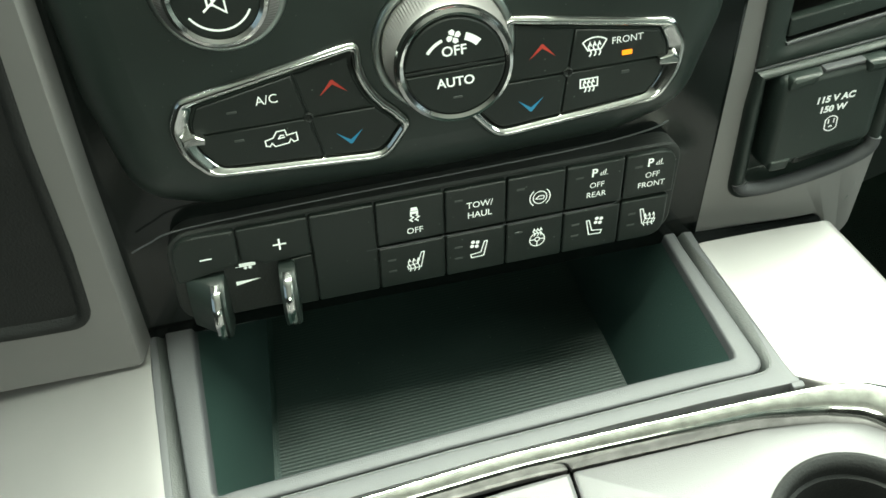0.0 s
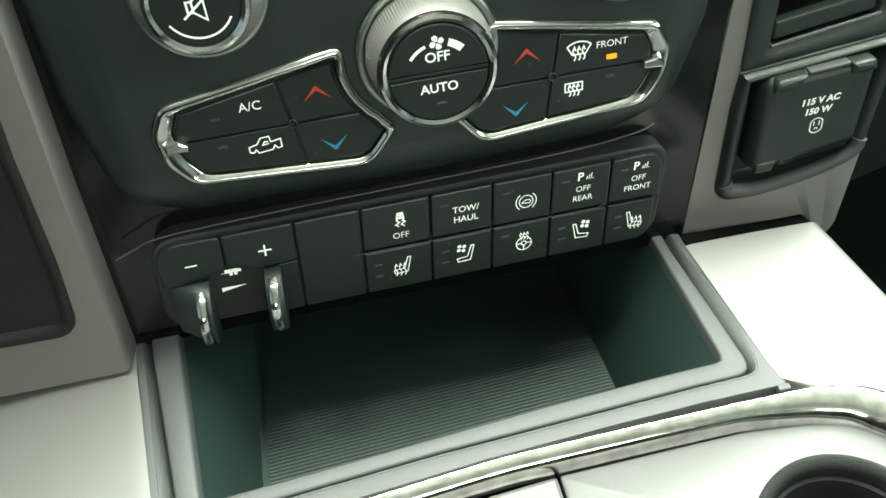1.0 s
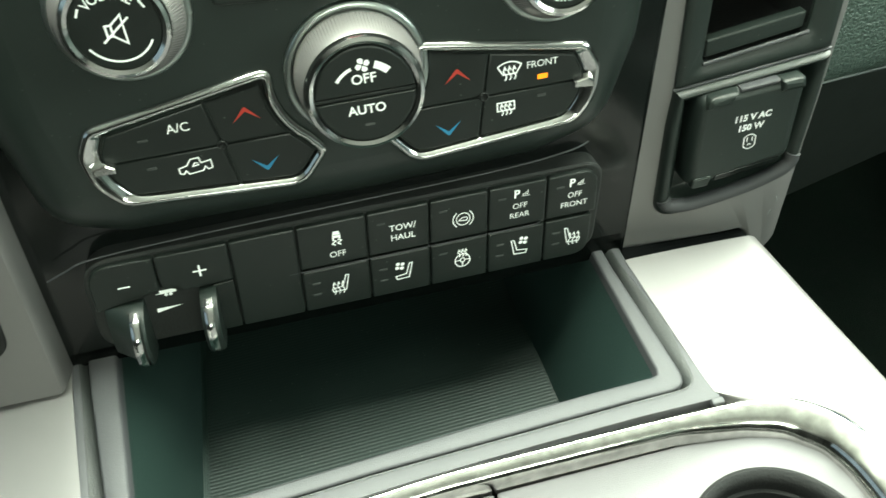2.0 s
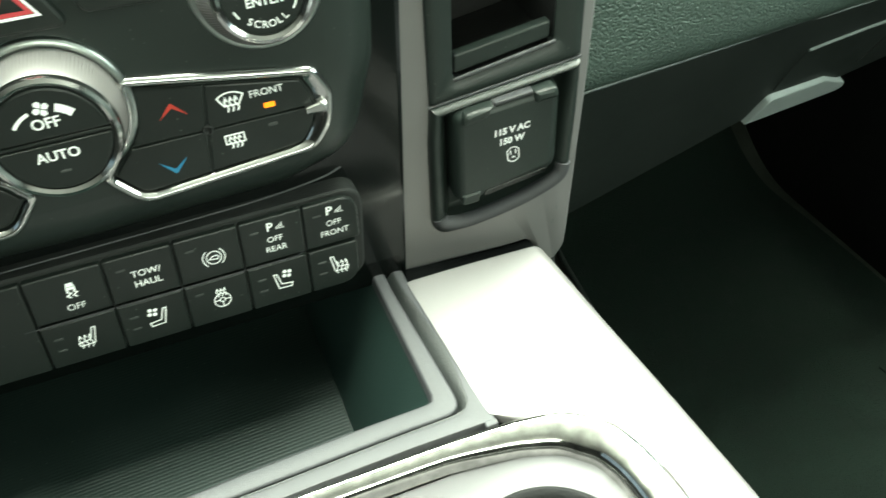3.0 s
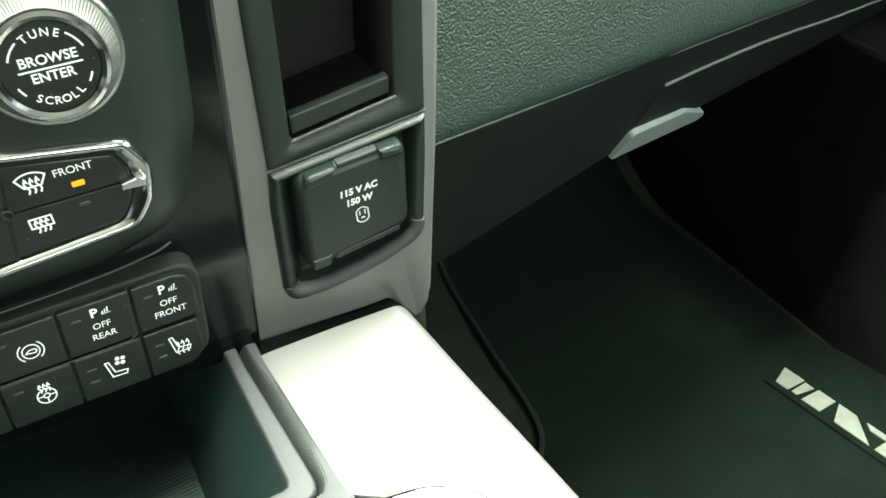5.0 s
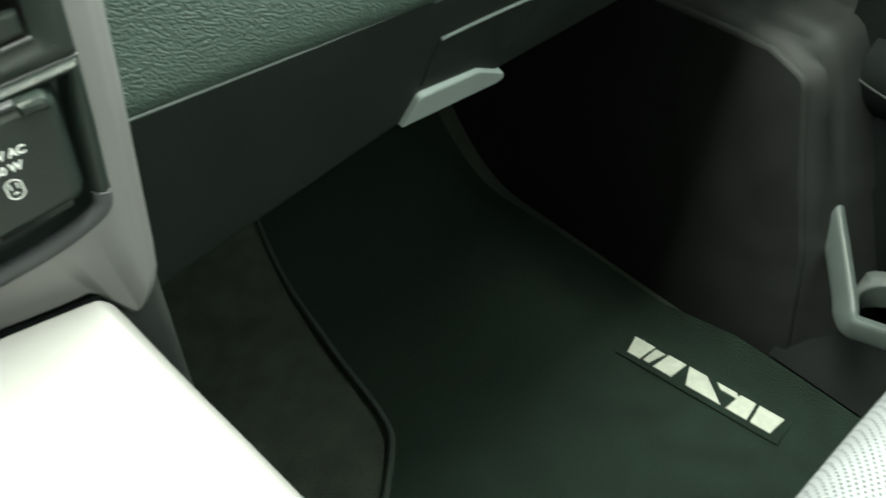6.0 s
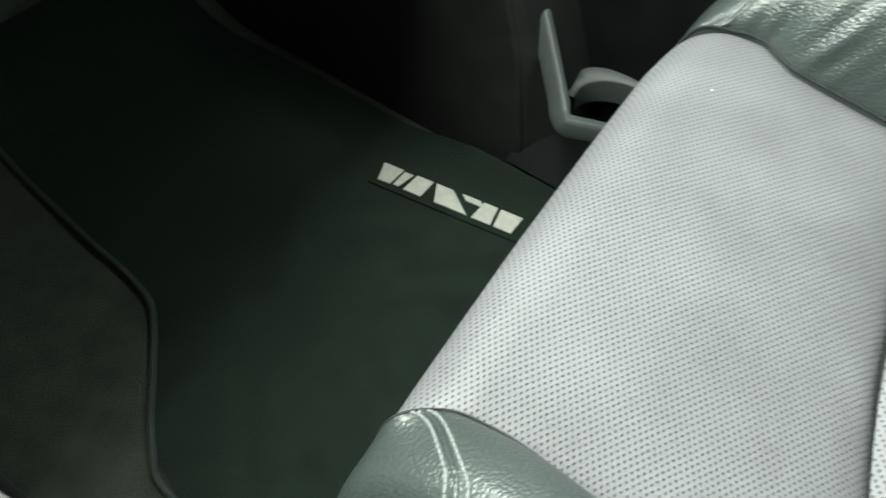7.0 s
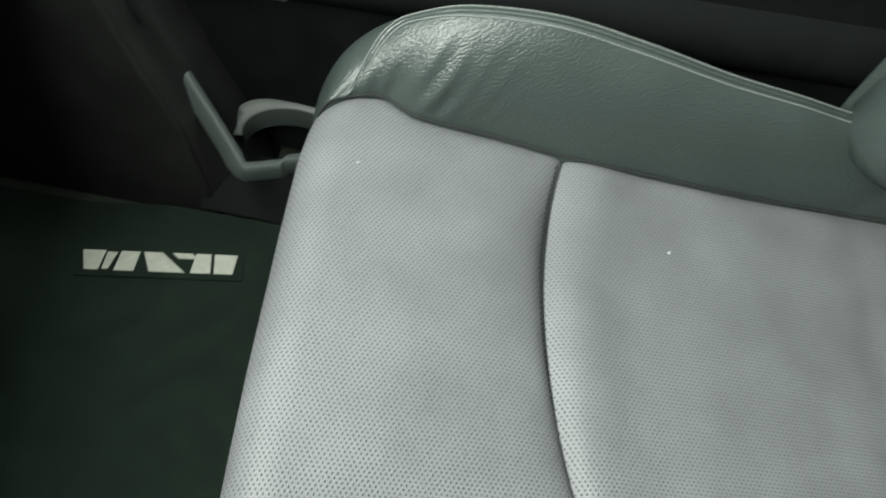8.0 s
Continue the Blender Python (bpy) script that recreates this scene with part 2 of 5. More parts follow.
def rpoly(pts, radius=0.003, seg=5):
    """A polygon with filleted corners; a point may carry its own radius. Runs counter-clockwise."""
    if area2([p[:2] for p in pts]) < 0:
        pts = pts[::-1]
    n, out = len(pts), []
    for i in range(n):
        a, b, c = (Vector(pts[(i + k) % n][:2]) for k in (-1, 0, 1))
        r = pts[i][2] if len(pts[i]) > 2 else radius
        if r <= 0:
            out.append(tuple(b))
            continue
        d1, d2 = (a - b), (c - b)
        l1, l2 = d1.length, d2.length
        d1.normalize()
        d2.normalize()
        half = math.acos(max(-1, min(1, d1.dot(d2)))) / 2
        t = min(r / math.tan(half), 0.45 * l1, 0.45 * l2)
        p, q = b + d1 * t, b + d2 * t
        for k in range(seg + 1):
            s = k / seg
            out.append(tuple(p * (1 - s) ** 2 + b * (2 * s * (1 - s)) + q * s ** 2))
    return out


def rect(x0, y0, x1, y1, r=0.002, seg=4):
    return rpoly([(x0, y0), (x1, y0), (x1, y1), (x0, y1)], r, seg)


def clip(poly, p, d, keep=0.0):
    """The part of a polygon to the left of the line through p along d, keep metres inside it."""
    d = Vector(d).normalized()
    nrm = Vector((-d.y, d.x))
    q = Vector(p) + nrm * keep
    side = [(Vector(v) - q).dot(nrm) for v in poly]
    out = []
    for i, v in enumerate(poly):
        j = (i + 1) % len(poly)
        if side[i] >= 0:
            out.append(tuple(v))
        if (side[i] >= 0) != (side[j] >= 0):
            s = side[i] / (side[i] - side[j])
            out.append(tuple(Vector(v).lerp(Vector(poly[j]), s)))
    return out


def band(bm, poly, m, prof, cap0=False, cap1=False):
    """Loops of a polygon, each moved in and up by a row of prof, joined into a skin."""
    flat = bm.faces.layers.int.get("flat") or bm.faces.layers.int.new("flat")
    if area2(poly) < 0:
        poly = poly[::-1]
    loops = [[bm.verts.new(m @ Vector((x, y, h))) for x, y in inset(poly, d)] for d, h in prof]
    n = len(poly)
    for a, b in zip(loops, loops[1:]):
        for i in range(n):
            j = (i + 1) % n
            bm.faces.new((a[i], a[j], b[j], b[i]))
    caps = []
    if cap0:
        caps.append(bm.faces.new(loops[0][::-1]))
    if cap1:
        caps.append(bm.faces.new(loops[-1]))
    if caps:
        for f in bmesh.ops.triangulate(bm, faces=caps, ngon_method='EAR_CLIP')["faces"]:
            f[flat] = 1
    return loops


def slab(poly, m, h0, h1, bevel=0.0006, bm=None):
    """A plate with rounded upper edges."""
    bm = bm or bmesh.new()
    b = bevel
    band(bm, poly, m, [(0, h0), (0, h1 - b), (b * 0.3, h1 - b * 0.3), (b, h1)], True, True)
    return bm


def tidy(poly, gap=0.0004):
    """Drops points that lie closer than gap to the one before."""
    out = []
    for p in poly:
        if not out or (Vector(p) - Vector(out[-1])).length > gap:
            out.append(p)
    if len(out) > 3 and (Vector(out[0]) - Vector(out[-1])).length < gap:
        out.pop()
    return out


def lathe(m, prof, seg=64, ribs=0.0, bm=None, closed=True):
    bm = bm or bmesh.new()
    loops = []
    for r, h, *k in prof:
        w = ribs * (k[0] if k else 0)
        loops.append([bm.verts.new(m @ Vector(((r + (w if i % 2 else 0)) * math.cos(2 * math.pi * i / seg),
                                               (r + (w if i % 2 else 0)) * math.sin(2 * math.pi * i / seg), h))) for i in range(seg)])
    for a, b in zip(loops, loops[1:]):
        for i in range(seg):
            j = (i + 1) % seg
            bm.faces.new((a[i], a[j], b[j], b[i]))
    bm.faces.new(loops[-1])
    if closed:
        bm.faces.new(loops[0][::-1])
    return bm


def grid(fn, nu, nv, bm=None, close=False):
    """A skin of nu by nv steps from fn(s, t), both from 0 to 1."""
    bm = bm or bmesh.new()
    vs = [[bm.verts.new(fn(i / nu, j / nv)) for i in range(nu + 1)] for j in range(nv + 1)]
    for j in range(nv):
        for i in range(nu):
            bm.faces.new((vs[j][i], vs[j][i + 1], vs[j + 1][i + 1], vs[j + 1][i]))
    return bm


def box(x0, y0, z0, x1, y1, z1, bevel=0.0, bm=None):
    bm = bm or bmesh.new()
    slab(rect(x0, y0, x1, y1, max(bevel, 0.0), 3) if bevel else [(x0, y0), (x1, y0), (x1, y1), (x0, y1)],
         Matrix.Identity(4), z0, z1, bevel or 1e-5, bm)
    return bm


def smooth_path(pts, per=6):
    out, n = [], len(pts)
    P = [Vector(p) for p in pts]
    for i in range(n - 1):
        a, b, c, d = P[max(i - 1, 0)], P[i], P[i + 1], P[min(i + 2, n - 1)]
        for k in range(per):
            s = k / per
            out.append(0.5 * ((2 * b) + (c - a) * s + (2 * a - 5 * b + 4 * c - d) * s * s + (3 * b - a - 3 * c + d) * s ** 3))
    out.append(P[-1])
    return out


def tube(path, r, seg=8, bm=None):
    bm = bm or bmesh.new()
    loops = []
    for i, p in enumerate(path):
        d = (path[min(i + 1, len(path) - 1)] - path[max(i - 1, 0)]).normalized()
        side = d.cross(Vector((0, 0, 1)))
        if side.length < 1e-4:
            side = Vector((1, 0, 0))
        side.normalize()
        up = side.cross(d)
        loops.append([bm.verts.new(p + (side * math.cos(a) + up * math.sin(a)) * r) for a in (2 * math.pi * k / seg for k in range(seg))])
    for a, b in zip(loops, loops[1:]):
        for i in range(seg):
            j = (i + 1) % seg
            bm.faces.new((a[i], a[j], b[j], b[i]))
    bm.faces.new(loops[0][::-1])
    bm.faces.new(loops[-1])
    return bm


def strokes(lines, w, m, h, scale=1.0, at=(0, 0), bm=None, thick=0.00012):
    """Flat printed lines, each a row of points."""
    bm = bm or bmesh.new()
    for line in lines:
        pts = [Vector((at[0] + x * scale, at[1] + y * scale)) for x, y in line]
        L, R = [], []
        for i, p in enumerate(pts):
            d1 = (p - pts[i - 1]).normalized() if i else None
            d2 = (pts[i + 1] - p).normalized() if i + 1 < len(pts) else None
            d1, d2 = d1 or d2, d2 or d1
            t = (d1 + d2)
            t = t.normalized() if t.length > 1e-6 else d1
            k = Vector((-t.y, t.x))
            miter = min(1.8, 1 / max(0.3, k.dot(Vector((-d1.y, d1.x)))))
            ext = (-d2 if i == 0 else d1 if i == len(pts) - 1 else Vector((0, 0))) * w * 0.3
            L.append(p + k * w / 2 * miter + ext)
            R.append(p - k * w / 2 * miter + ext)
        for a, b, c, d in zip(L, L[1:], R, R[1:]):
            vs = [bm.verts.new(m @ Vector((q.x, q.y, h + thick))) for q in (a, c, d, b)]
            bm.faces.new(vs)
    return bm


def blob(polys, m, h, scale=1.0, at=(0, 0), bm=None, thick=0.00012):
    """Flat printed filled shapes."""
    bm = bm or bmesh.new()
    for poly in polys:
        bm.faces.new([bm.verts.new(m @ Vector((at[0] + x * scale, at[1] + y * scale, h + thick))) for x, y in poly])
    return bm


def arc(cx, cy, r, a0, a1, n=14, ry=None):
    ry = ry or r
    return [(cx + r * math.cos(radians(a0 + (a1 - a0) * k / n)), cy + ry * math.sin(radians(a0 + (a1 - a0) * k / n))) for k in range(n + 1)]


def words(body, size, m, x, y, h, bm=None, turn=0.0, shear=0.0, bold=0.0, squeeze=1.0, thick=0.00012):
    """Lettering in the built-in face, centred at x, y on the plane of m."""
    c = bpy.data.curves.new("lettering", 'FONT')
    c.body, c.size, c.align_x, c.align_y, c.shear, c.offset = body, size, 'CENTER', 'CENTER', shear, bold
    c.resolution_u = 3
    o = new("lettering", c)
    dg = bpy.context.evaluated_depsgraph_get()
    me = bpy.data.meshes.new_from_object(o.evaluated_get(dg))
    bpy.data.objects.remove(o)
    bm = bm or bmesh.new()
    me.transform(m @ Matrix.Translation((x, y, h + thick)) @ Matrix.Rotation(radians(turn), 4, 'Z') @ Matrix.Diagonal((squeeze, 1, 1, 1)))
    bm.from_mesh(me)
    bpy.data.meshes.remove(me)
    bpy.data.curves.remove(c)
    return bm


def arc_words(body, size, m, cx, cy, r, mid, step, h, bm=None, inward=False, bold=0.0):
    """Letters set round an arc, their feet towards its middle, or their heads when inward."""
    bm = bm or bmesh.new()
    n = len(body)
    for i, ch in enumerate(body):
        k = i - (n - 1) / 2
        a = mid + k * step if inward else mid - k * step
        words(ch, size, m, cx + r * math.cos(radians(a)), cy + r * math.sin(radians(a)), h, bm, a + 90 if inward else a - 90, bold=bold)
    return bm


def resample(poly, n):
    P = [Vector(p) for p in poly]
    L = [0.0]
    for i in range(len(P)):
        L.append(L[-1] + (P[(i + 1) % len(P)] - P[i]).length)
    out = []
    for k in range(n):
        d = L[-1] * k / n
        i = max(j for j in range(len(P)) if L[j] <= d + 1e-12)
        seg = (P[(i + 1) % len(P)] - P[i])
        out.append(tuple(P[i] + seg * ((d - L[i]) / max(seg.length, 1e-9))))
    return out


def ring(outer, inner, m, prof, n=160, bm=None):
    """A frame between two outlines; rows of prof: which outline (0 outer, 1 inner), how far inside it, how high."""
    bm = bm or bmesh.new()
    a, b = resample(outer, n), resample(inner, n)
    if area2(a) < 0:
        a = a[::-1]
    if area2(b) < 0:
        b = b[::-1]
    k = min(range(n), key=lambda i: sum((b[(i + j) % n][0] - a[j][0]) ** 2 + (b[(i + j) % n][1] - a[j][1]) ** 2 for j in range(0, n, 4)))
    b = b[k:] + b[:k]
    loops = [[bm.verts.new(m @ Vector((x, y, h))) for x, y in inset((a, b)[w], d)] for w, d, h in prof]
    for p, q in zip(loops, loops[1:]):
        for i in range(n):
            j = (i + 1) % n
            bm.faces.new((p[i], p[j], q[j], q[i]))
    return bm


def resamp(pts, t):
    k = t * (len(pts) - 1)
    i = min(int(k), len(pts) - 2)
    f = k - i
    a, b, c, d = (Vector(pts[min(max(j, 0), len(pts) - 1)]) for j in (i - 1, i, i + 1, i + 2))
    return 0.5 * ((2 * b) + (c - a) * f + (2 * a - 5 * b + 4 * c - d) * f * f + (3 * b - a - 3 * c + d) * f ** 3)


# ---- cabin shell ----
def console_z(y):
    return 0.470 + 0.13 * (y + 0.05)


fl = bmesh.new()
grid(lambda s, t: Vector((-0.15 + 1.13 * s, -1.6 + 2.0 * t, -0.004 + 0.0015 * math.sin(21 * s) * math.sin(29 * t) * (1 - t))), 40, 60, fl)
solid("floor", fl, CARPET, "dark charcoal cut-pile cabin floor carpet", "floor", "structure")
# out of view; black in place of seat shade, darkens the left trim's reflection
solid("floor_driver", box(-0.98, -1.6, -0.03, -0.15, 0.41, -0.004, 0.004), TRIMDARK, "unseen black floor standing in for shade on the driver's side", "floor", "structure")
toe = grid(lambda s, t: Vector((-0.98 + 1.96 * s, 0.400 + 0.35 * t, -0.004 + 0.42 * t * t)), 30, 24)
solid("toe_board", toe, CARPET, "dark carpeted toe board rising under the dashboard", "floor", "structure")
solid("ceiling", box(-1.0, -1.65, 1.24, 1.0, -0.02, 1.29, 0.01), LINER, "pale grey cloth headliner over the cabin", "ceiling", "structure")
solid("wall_rear", box(-1.0, -1.70, -0.02, 1.0, -1.62, 1.24, 0.01), TRIMDARK, "dark rear cabin wall and bench back", "wall", "structure")
solid("wall_driver", box(-1.02, -1.62, -0.02, -0.97, 0.75, 0.78, 0.01), TRIMDARK, "dark trim wall on the driver's side", "wall", "structure")
solid("wall_passenger", box(0.99, -1.62, -0.02, 1.03, 0.75, 0.78, 0.01), TRIMDARK, "dark body side behind the passenger door", "wall", "structure")
solid("quarter_driver", box(-1.02, -1.62, 0.78, -0.97, -0.86, 1.24, 0.01), TRIMDARK, "dark trim behind the driver's window", "wall", "structure")
solid("quarter_passenger", box(0.99, -1.62, 0.78, 1.03, -0.86, 1.24, 0.01), TRIMDARK, "dark trim behind the passenger window", "wall", "structure")
solid("wall_front", box(-1.02, 0.72, -0.02, 1.03, 0.78, 0.80, 0.01), DARK, "dark bulkhead in front of the footwells", "wall", "structure")

# ---- dashboard ----
dashboard = thing("dashboard", (0, 0.10, 0.46), "black dashboard with grained skin pad, gloss black centre and silver trim", "dashboard")
MA = basis((0, -0.003, 0.58), (1, 0, 0), (0, 0.08, 1))
MB = basis((0, -0.008, 0.513), (1, 0, 0), (0.07, 0.1, 1))
MC = basis((0.184, 0.009, 0.552), (0.989, -0.12, 0.0), (0.07, 0.085, 0.99))
MD = basis((0, -0.05, 0.470), (1, 0, 0), (0, 1, 0.13))


def lx(x, z):
    """Place in the stack plane as metres across and height above its middle."""
    return (x, z - 0.58)


# gloss black surround, with the tray's mouth under it
sur = rpoly([lx(-0.148, 0.470), lx(-0.1395, 0.481), lx(0.122, 0.484), lx(0.1262, 0.467), lx(0.1342, 0.55), lx(0.1401, 0.6157), lx(0.150, 0.74), lx(-0.135, 0.74)], 0.0)
bm = slab(sur, MA @ Matrix.Translation((0, 0, -0.012)), -0.03, 0.0, 0.003)
part("gloss_surround", bm, PIANO, dashboard, "gloss black centre surround")
# satin faceplate that carries knobs and climate buttons
fp = rpoly([lx(-0.126, 0.74) + (0,), lx(-0.1265, 0.60) + (0.03,), lx(-0.1205, 0.556) + (0.022,), lx(-0.095, 0.5475) + (0.02,), lx(0.0, 0.5455) + (0.05,), lx(0.078, 0.5475) + (0.02,),
            lx(0.108, 0.556) + (0.022,), lx(0.121, 0.592) + (0.03,), lx(0.1265, 0.64) + (0.05,), lx(0.133, 0.74) + (0,)], 0.02, 7)
bm = bmesh.new()
band(bm, fp, MA, [(-0.004, -0.014), (-0.0035, -0.0115), (0.0, -0.007), (0.004, -0.0035), (0.009, -0.0012), (0.014, -0.0003), (0.018, 0.0)], True, True)
part("radio_faceplate", bm, FACE, dashboard, "satin black radio faceplate")
# row of radio buttons along the top: screen off, hazard, and one more
rb = part("radio_button", slab(rpoly([(-0.0395, 0.0545, 0.003), (-0.0155, 0.0530, 0.003), (-0.0020, 0.0735, 0.002), (-0.0380, 0.0735, 0.002)], 0.002), MA, -0.001, 0.0034, 0.0012), BUTTON, dashboard)
bm = words("SCREEN", 0.0042, MA, -0.0245, 0.0678, 0.0034, bold=0.00006)
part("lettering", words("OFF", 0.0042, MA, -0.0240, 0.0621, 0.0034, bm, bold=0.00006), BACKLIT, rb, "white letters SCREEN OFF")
rb = part("hazard_button", slab(rpoly([(-0.0091, 0.0515, 0.003), (0.0226, 0.0505, 0.003), (0.0120, 0.0735, 0.002), (0.0050, 0.0735, 0.002)], 0.003), MA, -0.001, 0.0040, 0.0013), BUTTON, dashboard, "hazard button with red triangle")
TRI = [(-0.0006, 0.0566), (0.0145, 0.0564), (0.0069, 0.0692)]
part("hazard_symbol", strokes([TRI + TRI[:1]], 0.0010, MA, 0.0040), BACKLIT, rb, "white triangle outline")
ti = inset(TRI, 0.0013)
part("hazard_symbol", strokes([ti + ti[:1]], 0.0015, MA, 0.00402), HAZARD, rb, "red triangle")
part("radio_button", slab(rpoly([(0.0277, 0.0535, 0.003), (0.0520, 0.0525, 0.003), (0.0540, 0.0735, 0.002), (0.0185, 0.0735, 0.002)], 0.002), MA, -0.001, 0.0034, 0.0012), BUTTON, dashboard)


def mirror(pts, about=0.0015):
    return [(2 * about - p[0], p[1]) + tuple(p[2:]) for p in pts]


# right-hand silver trim with the black accessory housing set in it
def lc(x, z):
    """Place in the trim plane from metres across and up."""
    p = MC.inverted() @ Vector((x, 0.009 - 0.1213 * (x - 0.184) + 0.0862 * (z - 0.552), z))
    return (p.x, p.y)


tr = rpoly([lc(0.1401, 0.6157) + (0,), lc(0.1342, 0.55) + (0,), lc(0.1262, 0.4665) + (0.001,), lc(0.150, 0.4680) + (0,), lc(0.1925, 0.4702) + (0.003,), lc(0.2065, 0.4490) + (0.006,), lc(0.2150, 0.4580) + (0.008,), lc(0.2208, 0.51) + (0.03,),
            lc(0.2242, 0.5383) + (0.03,), lc(0.2286, 0.5837) + (0.03,), lc(0.2334, 0.64) + (0,), lc(0.239, 0.74) + (0,), lc(0.151, 0.74) + (0,)], 0.0, 6)
hole = rpoly([lc(0.1488, 0.5558) + (0,), lc(0.1464, 0.5385) + (0.02,), lc(0.1436, 0.4880) + (0.011,), lc(0.165, 0.4898) + (0.02,), lc(0.196, 0.4988) + (0.03,), lc(0.2122, 0.5088) + (0.014,), lc(0.2162, 0.545) + (0.02,), lc(0.2180, 0.5682) + (0,), lc(0.2212, 0.62) + (0,), lc(0.2285, 0.735) + (0,), lc(0.158, 0.735) + (0,), lc(0.1510, 0.614) + (0,)], 0.0, 7)
bm = ring(tr, hole, MC, [(0, -0.011, -0.06), (0, -0.0095, -0.032), (0, -0.0070, -0.018), (0, -0.0038, -0.0085), (0, 0.0, -0.0035), (0, 0.0007, -0.0010), (0, 0.0018, -0.0001), (1, 0.0, 0.0), (1, 0.0003, -0.01)], 240)
# the panel sweeps back towards the passenger
mci, back = MC.inverted(), (MC.to_3x3() @ Vector((0, 0, 1))).normalized()
for v in bm.verts:
    v.co -= back * 3.6 * max(0.0, (mci @ v.co).x + 0.004) ** 2
part("trim_panel", bm, SILVER, dashboard, "satin silver trim panel beside the radio")
part("side_panel", box(0.192, 0.026, 0.0, 0.2255, 0.30, 0.462, 0.006), DARK, dashboard, "black side of the centre stack")
# its mirror on the driver's side
ML = basis((-0.16, -0.006, 0.552), (0.989, -0.10, 0.0), (0.13, 0.085, 0.99))


def ll(x, z):
    p = ML.inverted() @ Vector((x, -0.006, z))
    return (p.x, p.y)


tl = rpoly([ll(-0.129, 0.74) + (0,), ll(-0.1343, 0.641) + (0,), ll(-0.139, 0.5675) + (0,), ll(-0.1432, 0.475) + (0.002,), ll(-0.235, 0.468) + (0.01,), ll(-0.235, 0.74) + (0,)])
hole_l = rpoly([ll(-0.229, 0.5003) + (0,), ll(-0.1790, 0.5022) + (0.01,), ll(-0.1570, 0.5035) + (0.011,), ll(-0.1532, 0.540) + (0.02,), ll(-0.1510, 0.589) + (0.02,), ll(-0.1478, 0.624) + (0.02,), ll(-0.140, 0.734) + (0,), ll(-0.229, 0.734) + (0,)], 0.0, 7)
part("trim_panel", ring(tl, hole_l, ML, [(0, 0, -0.05), (0, 0, -0.006), (0, 0.0003, -0.0008), (0, 0.0010, 0.0), (1, 0.0, 0.0), (1, 0.0002, -0.008)], 200), SILVER, dashboard)

# grained pad over the glove box and the hard panel under it
def sweep(x):
    """How far the dashboard falls back towards the passenger door."""
    return 0.10 * (x - 0.43)


def dash_pad(s, t):
    x = 0.222 + 0.778 * s
    prof = [(0.096, 0.5045), (0.082, 0.5055), (0.0765, 0.5085), (0.0735, 0.518), (0.0745, 0.545), (0.080, 0.60), (0.090, 0.66), (0.110, 0.725), (0.150, 0.775), (0.28, 0.805), (0.74, 0.81)]
    p = resamp([(0, y, z) for y, z in prof], t)
    return Vector((x, p.y + sweep(x) * max(0.0, 1 - 1.2 * t), p.z))


part("dash_pad", grid(dash_pad, 40, 60), PAD, dashboard, "grained soft black upper pad", 60)
part("dash_pad", grid(lambda s, t: Vector((-0.98 + 0.77 * s, 0.03 + 0.72 * t, 0.60 + 0.19 * math.sin(min(1, t * 2.2) * math.pi / 2))), 20, 20), PAD, dashboard, "", 60)
part("dash_top", box(-0.25, 0.03, 0.735, 0.25, 0.74, 0.79, 0.02), PAD, dashboard)
part("lower_dash_panel", box(-0.97, 0.05, 0.40, -0.235, 0.50, 0.60, 0.02), GLOVE, dashboard)
part("dash_underside", box(0.222, 0.215, 0.385, 0.98, 0.70, 0.400, 0.006), DARK, dashboard)

# ---- glove box ----
glove = thing("glove_box", (0.55, 0.10, 0.43), "closed black glove box door with a grey pull handle", "glove box")


def glove_door(s, t):
    x = 0.215 + 0.675 * s
    if t < 0.75:
        k = t / 0.75
        y, z = 0.0785 + 0.0425 * k, 0.5065 - 0.100 * k
    else:
        a = (t - 0.75) / 0.25 * radians(115)
        y, z = 0.121 + 0.003 * math.sin(a) + 0.010 * (1 - math.cos(a)), 0.4065 - 0.006 * math.sin(a)
    # the foot of the door hangs lower towards the console
    z -= 0.10 * max(0.0, 0.43 - x) * min(1.0, t / 0.75)
    return Vector((x, y + sweep(x) * (1 + 0.7 * min(1.0, t / 0.75)), z))


def on_door(x, z, lift=0.0):
    """A point on the door's face."""
    t = 0.75 * (0.5065 - z) / 0.100
    p = glove_door((x - 0.215) / 0.675, t)
    return Vector((x, p.y - lift, p.z))


bm = grid(glove_door, 40, 40)
door = part("door", bm, GLOVE, glove, "grained black plastic door", 60)
# moulded step over the handle, with the creases of the finger recess
# the edge of the black door is coloured pale for the light it catches
part("moulded_edge", tube(smooth_path([on_door(x, z, 0.0006) for x, z in ((0.4470, 0.4714), (0.4912, 0.4724), (0.5450, 0.4712), (0.60, 0.466), (0.6529, 0.4580), (0.76, 0.446))], 6), 0.0012, 8), HANDLE, glove, "thin raised edge, caught light painted pale grey")
part("recess_edge", tube(smooth_path([on_door(x, z, 0.0001) for x, z in ((0.4470, 0.4714), (0.4435, 0.455), (0.4415, 0.4330))], 6), 0.0006, 6), DARK, glove)
part("recess_edge", tube(smooth_path([on_door(x, z, 0.0001) for x, z in ((0.5480, 0.4710), (0.545, 0.445), (0.5380, 0.420))], 6), 0.0006, 6), DARK, glove)
part("pad_seam", tube([dash_pad((x - 0.222) / 0.778, 0.115) + Vector((0, -0.0004, -0.0004)) for x in [0.225 + 0.015 * k for k in range(50)]], 0.0013, 8), HANDLE, glove, "thin pale seam under the pad")
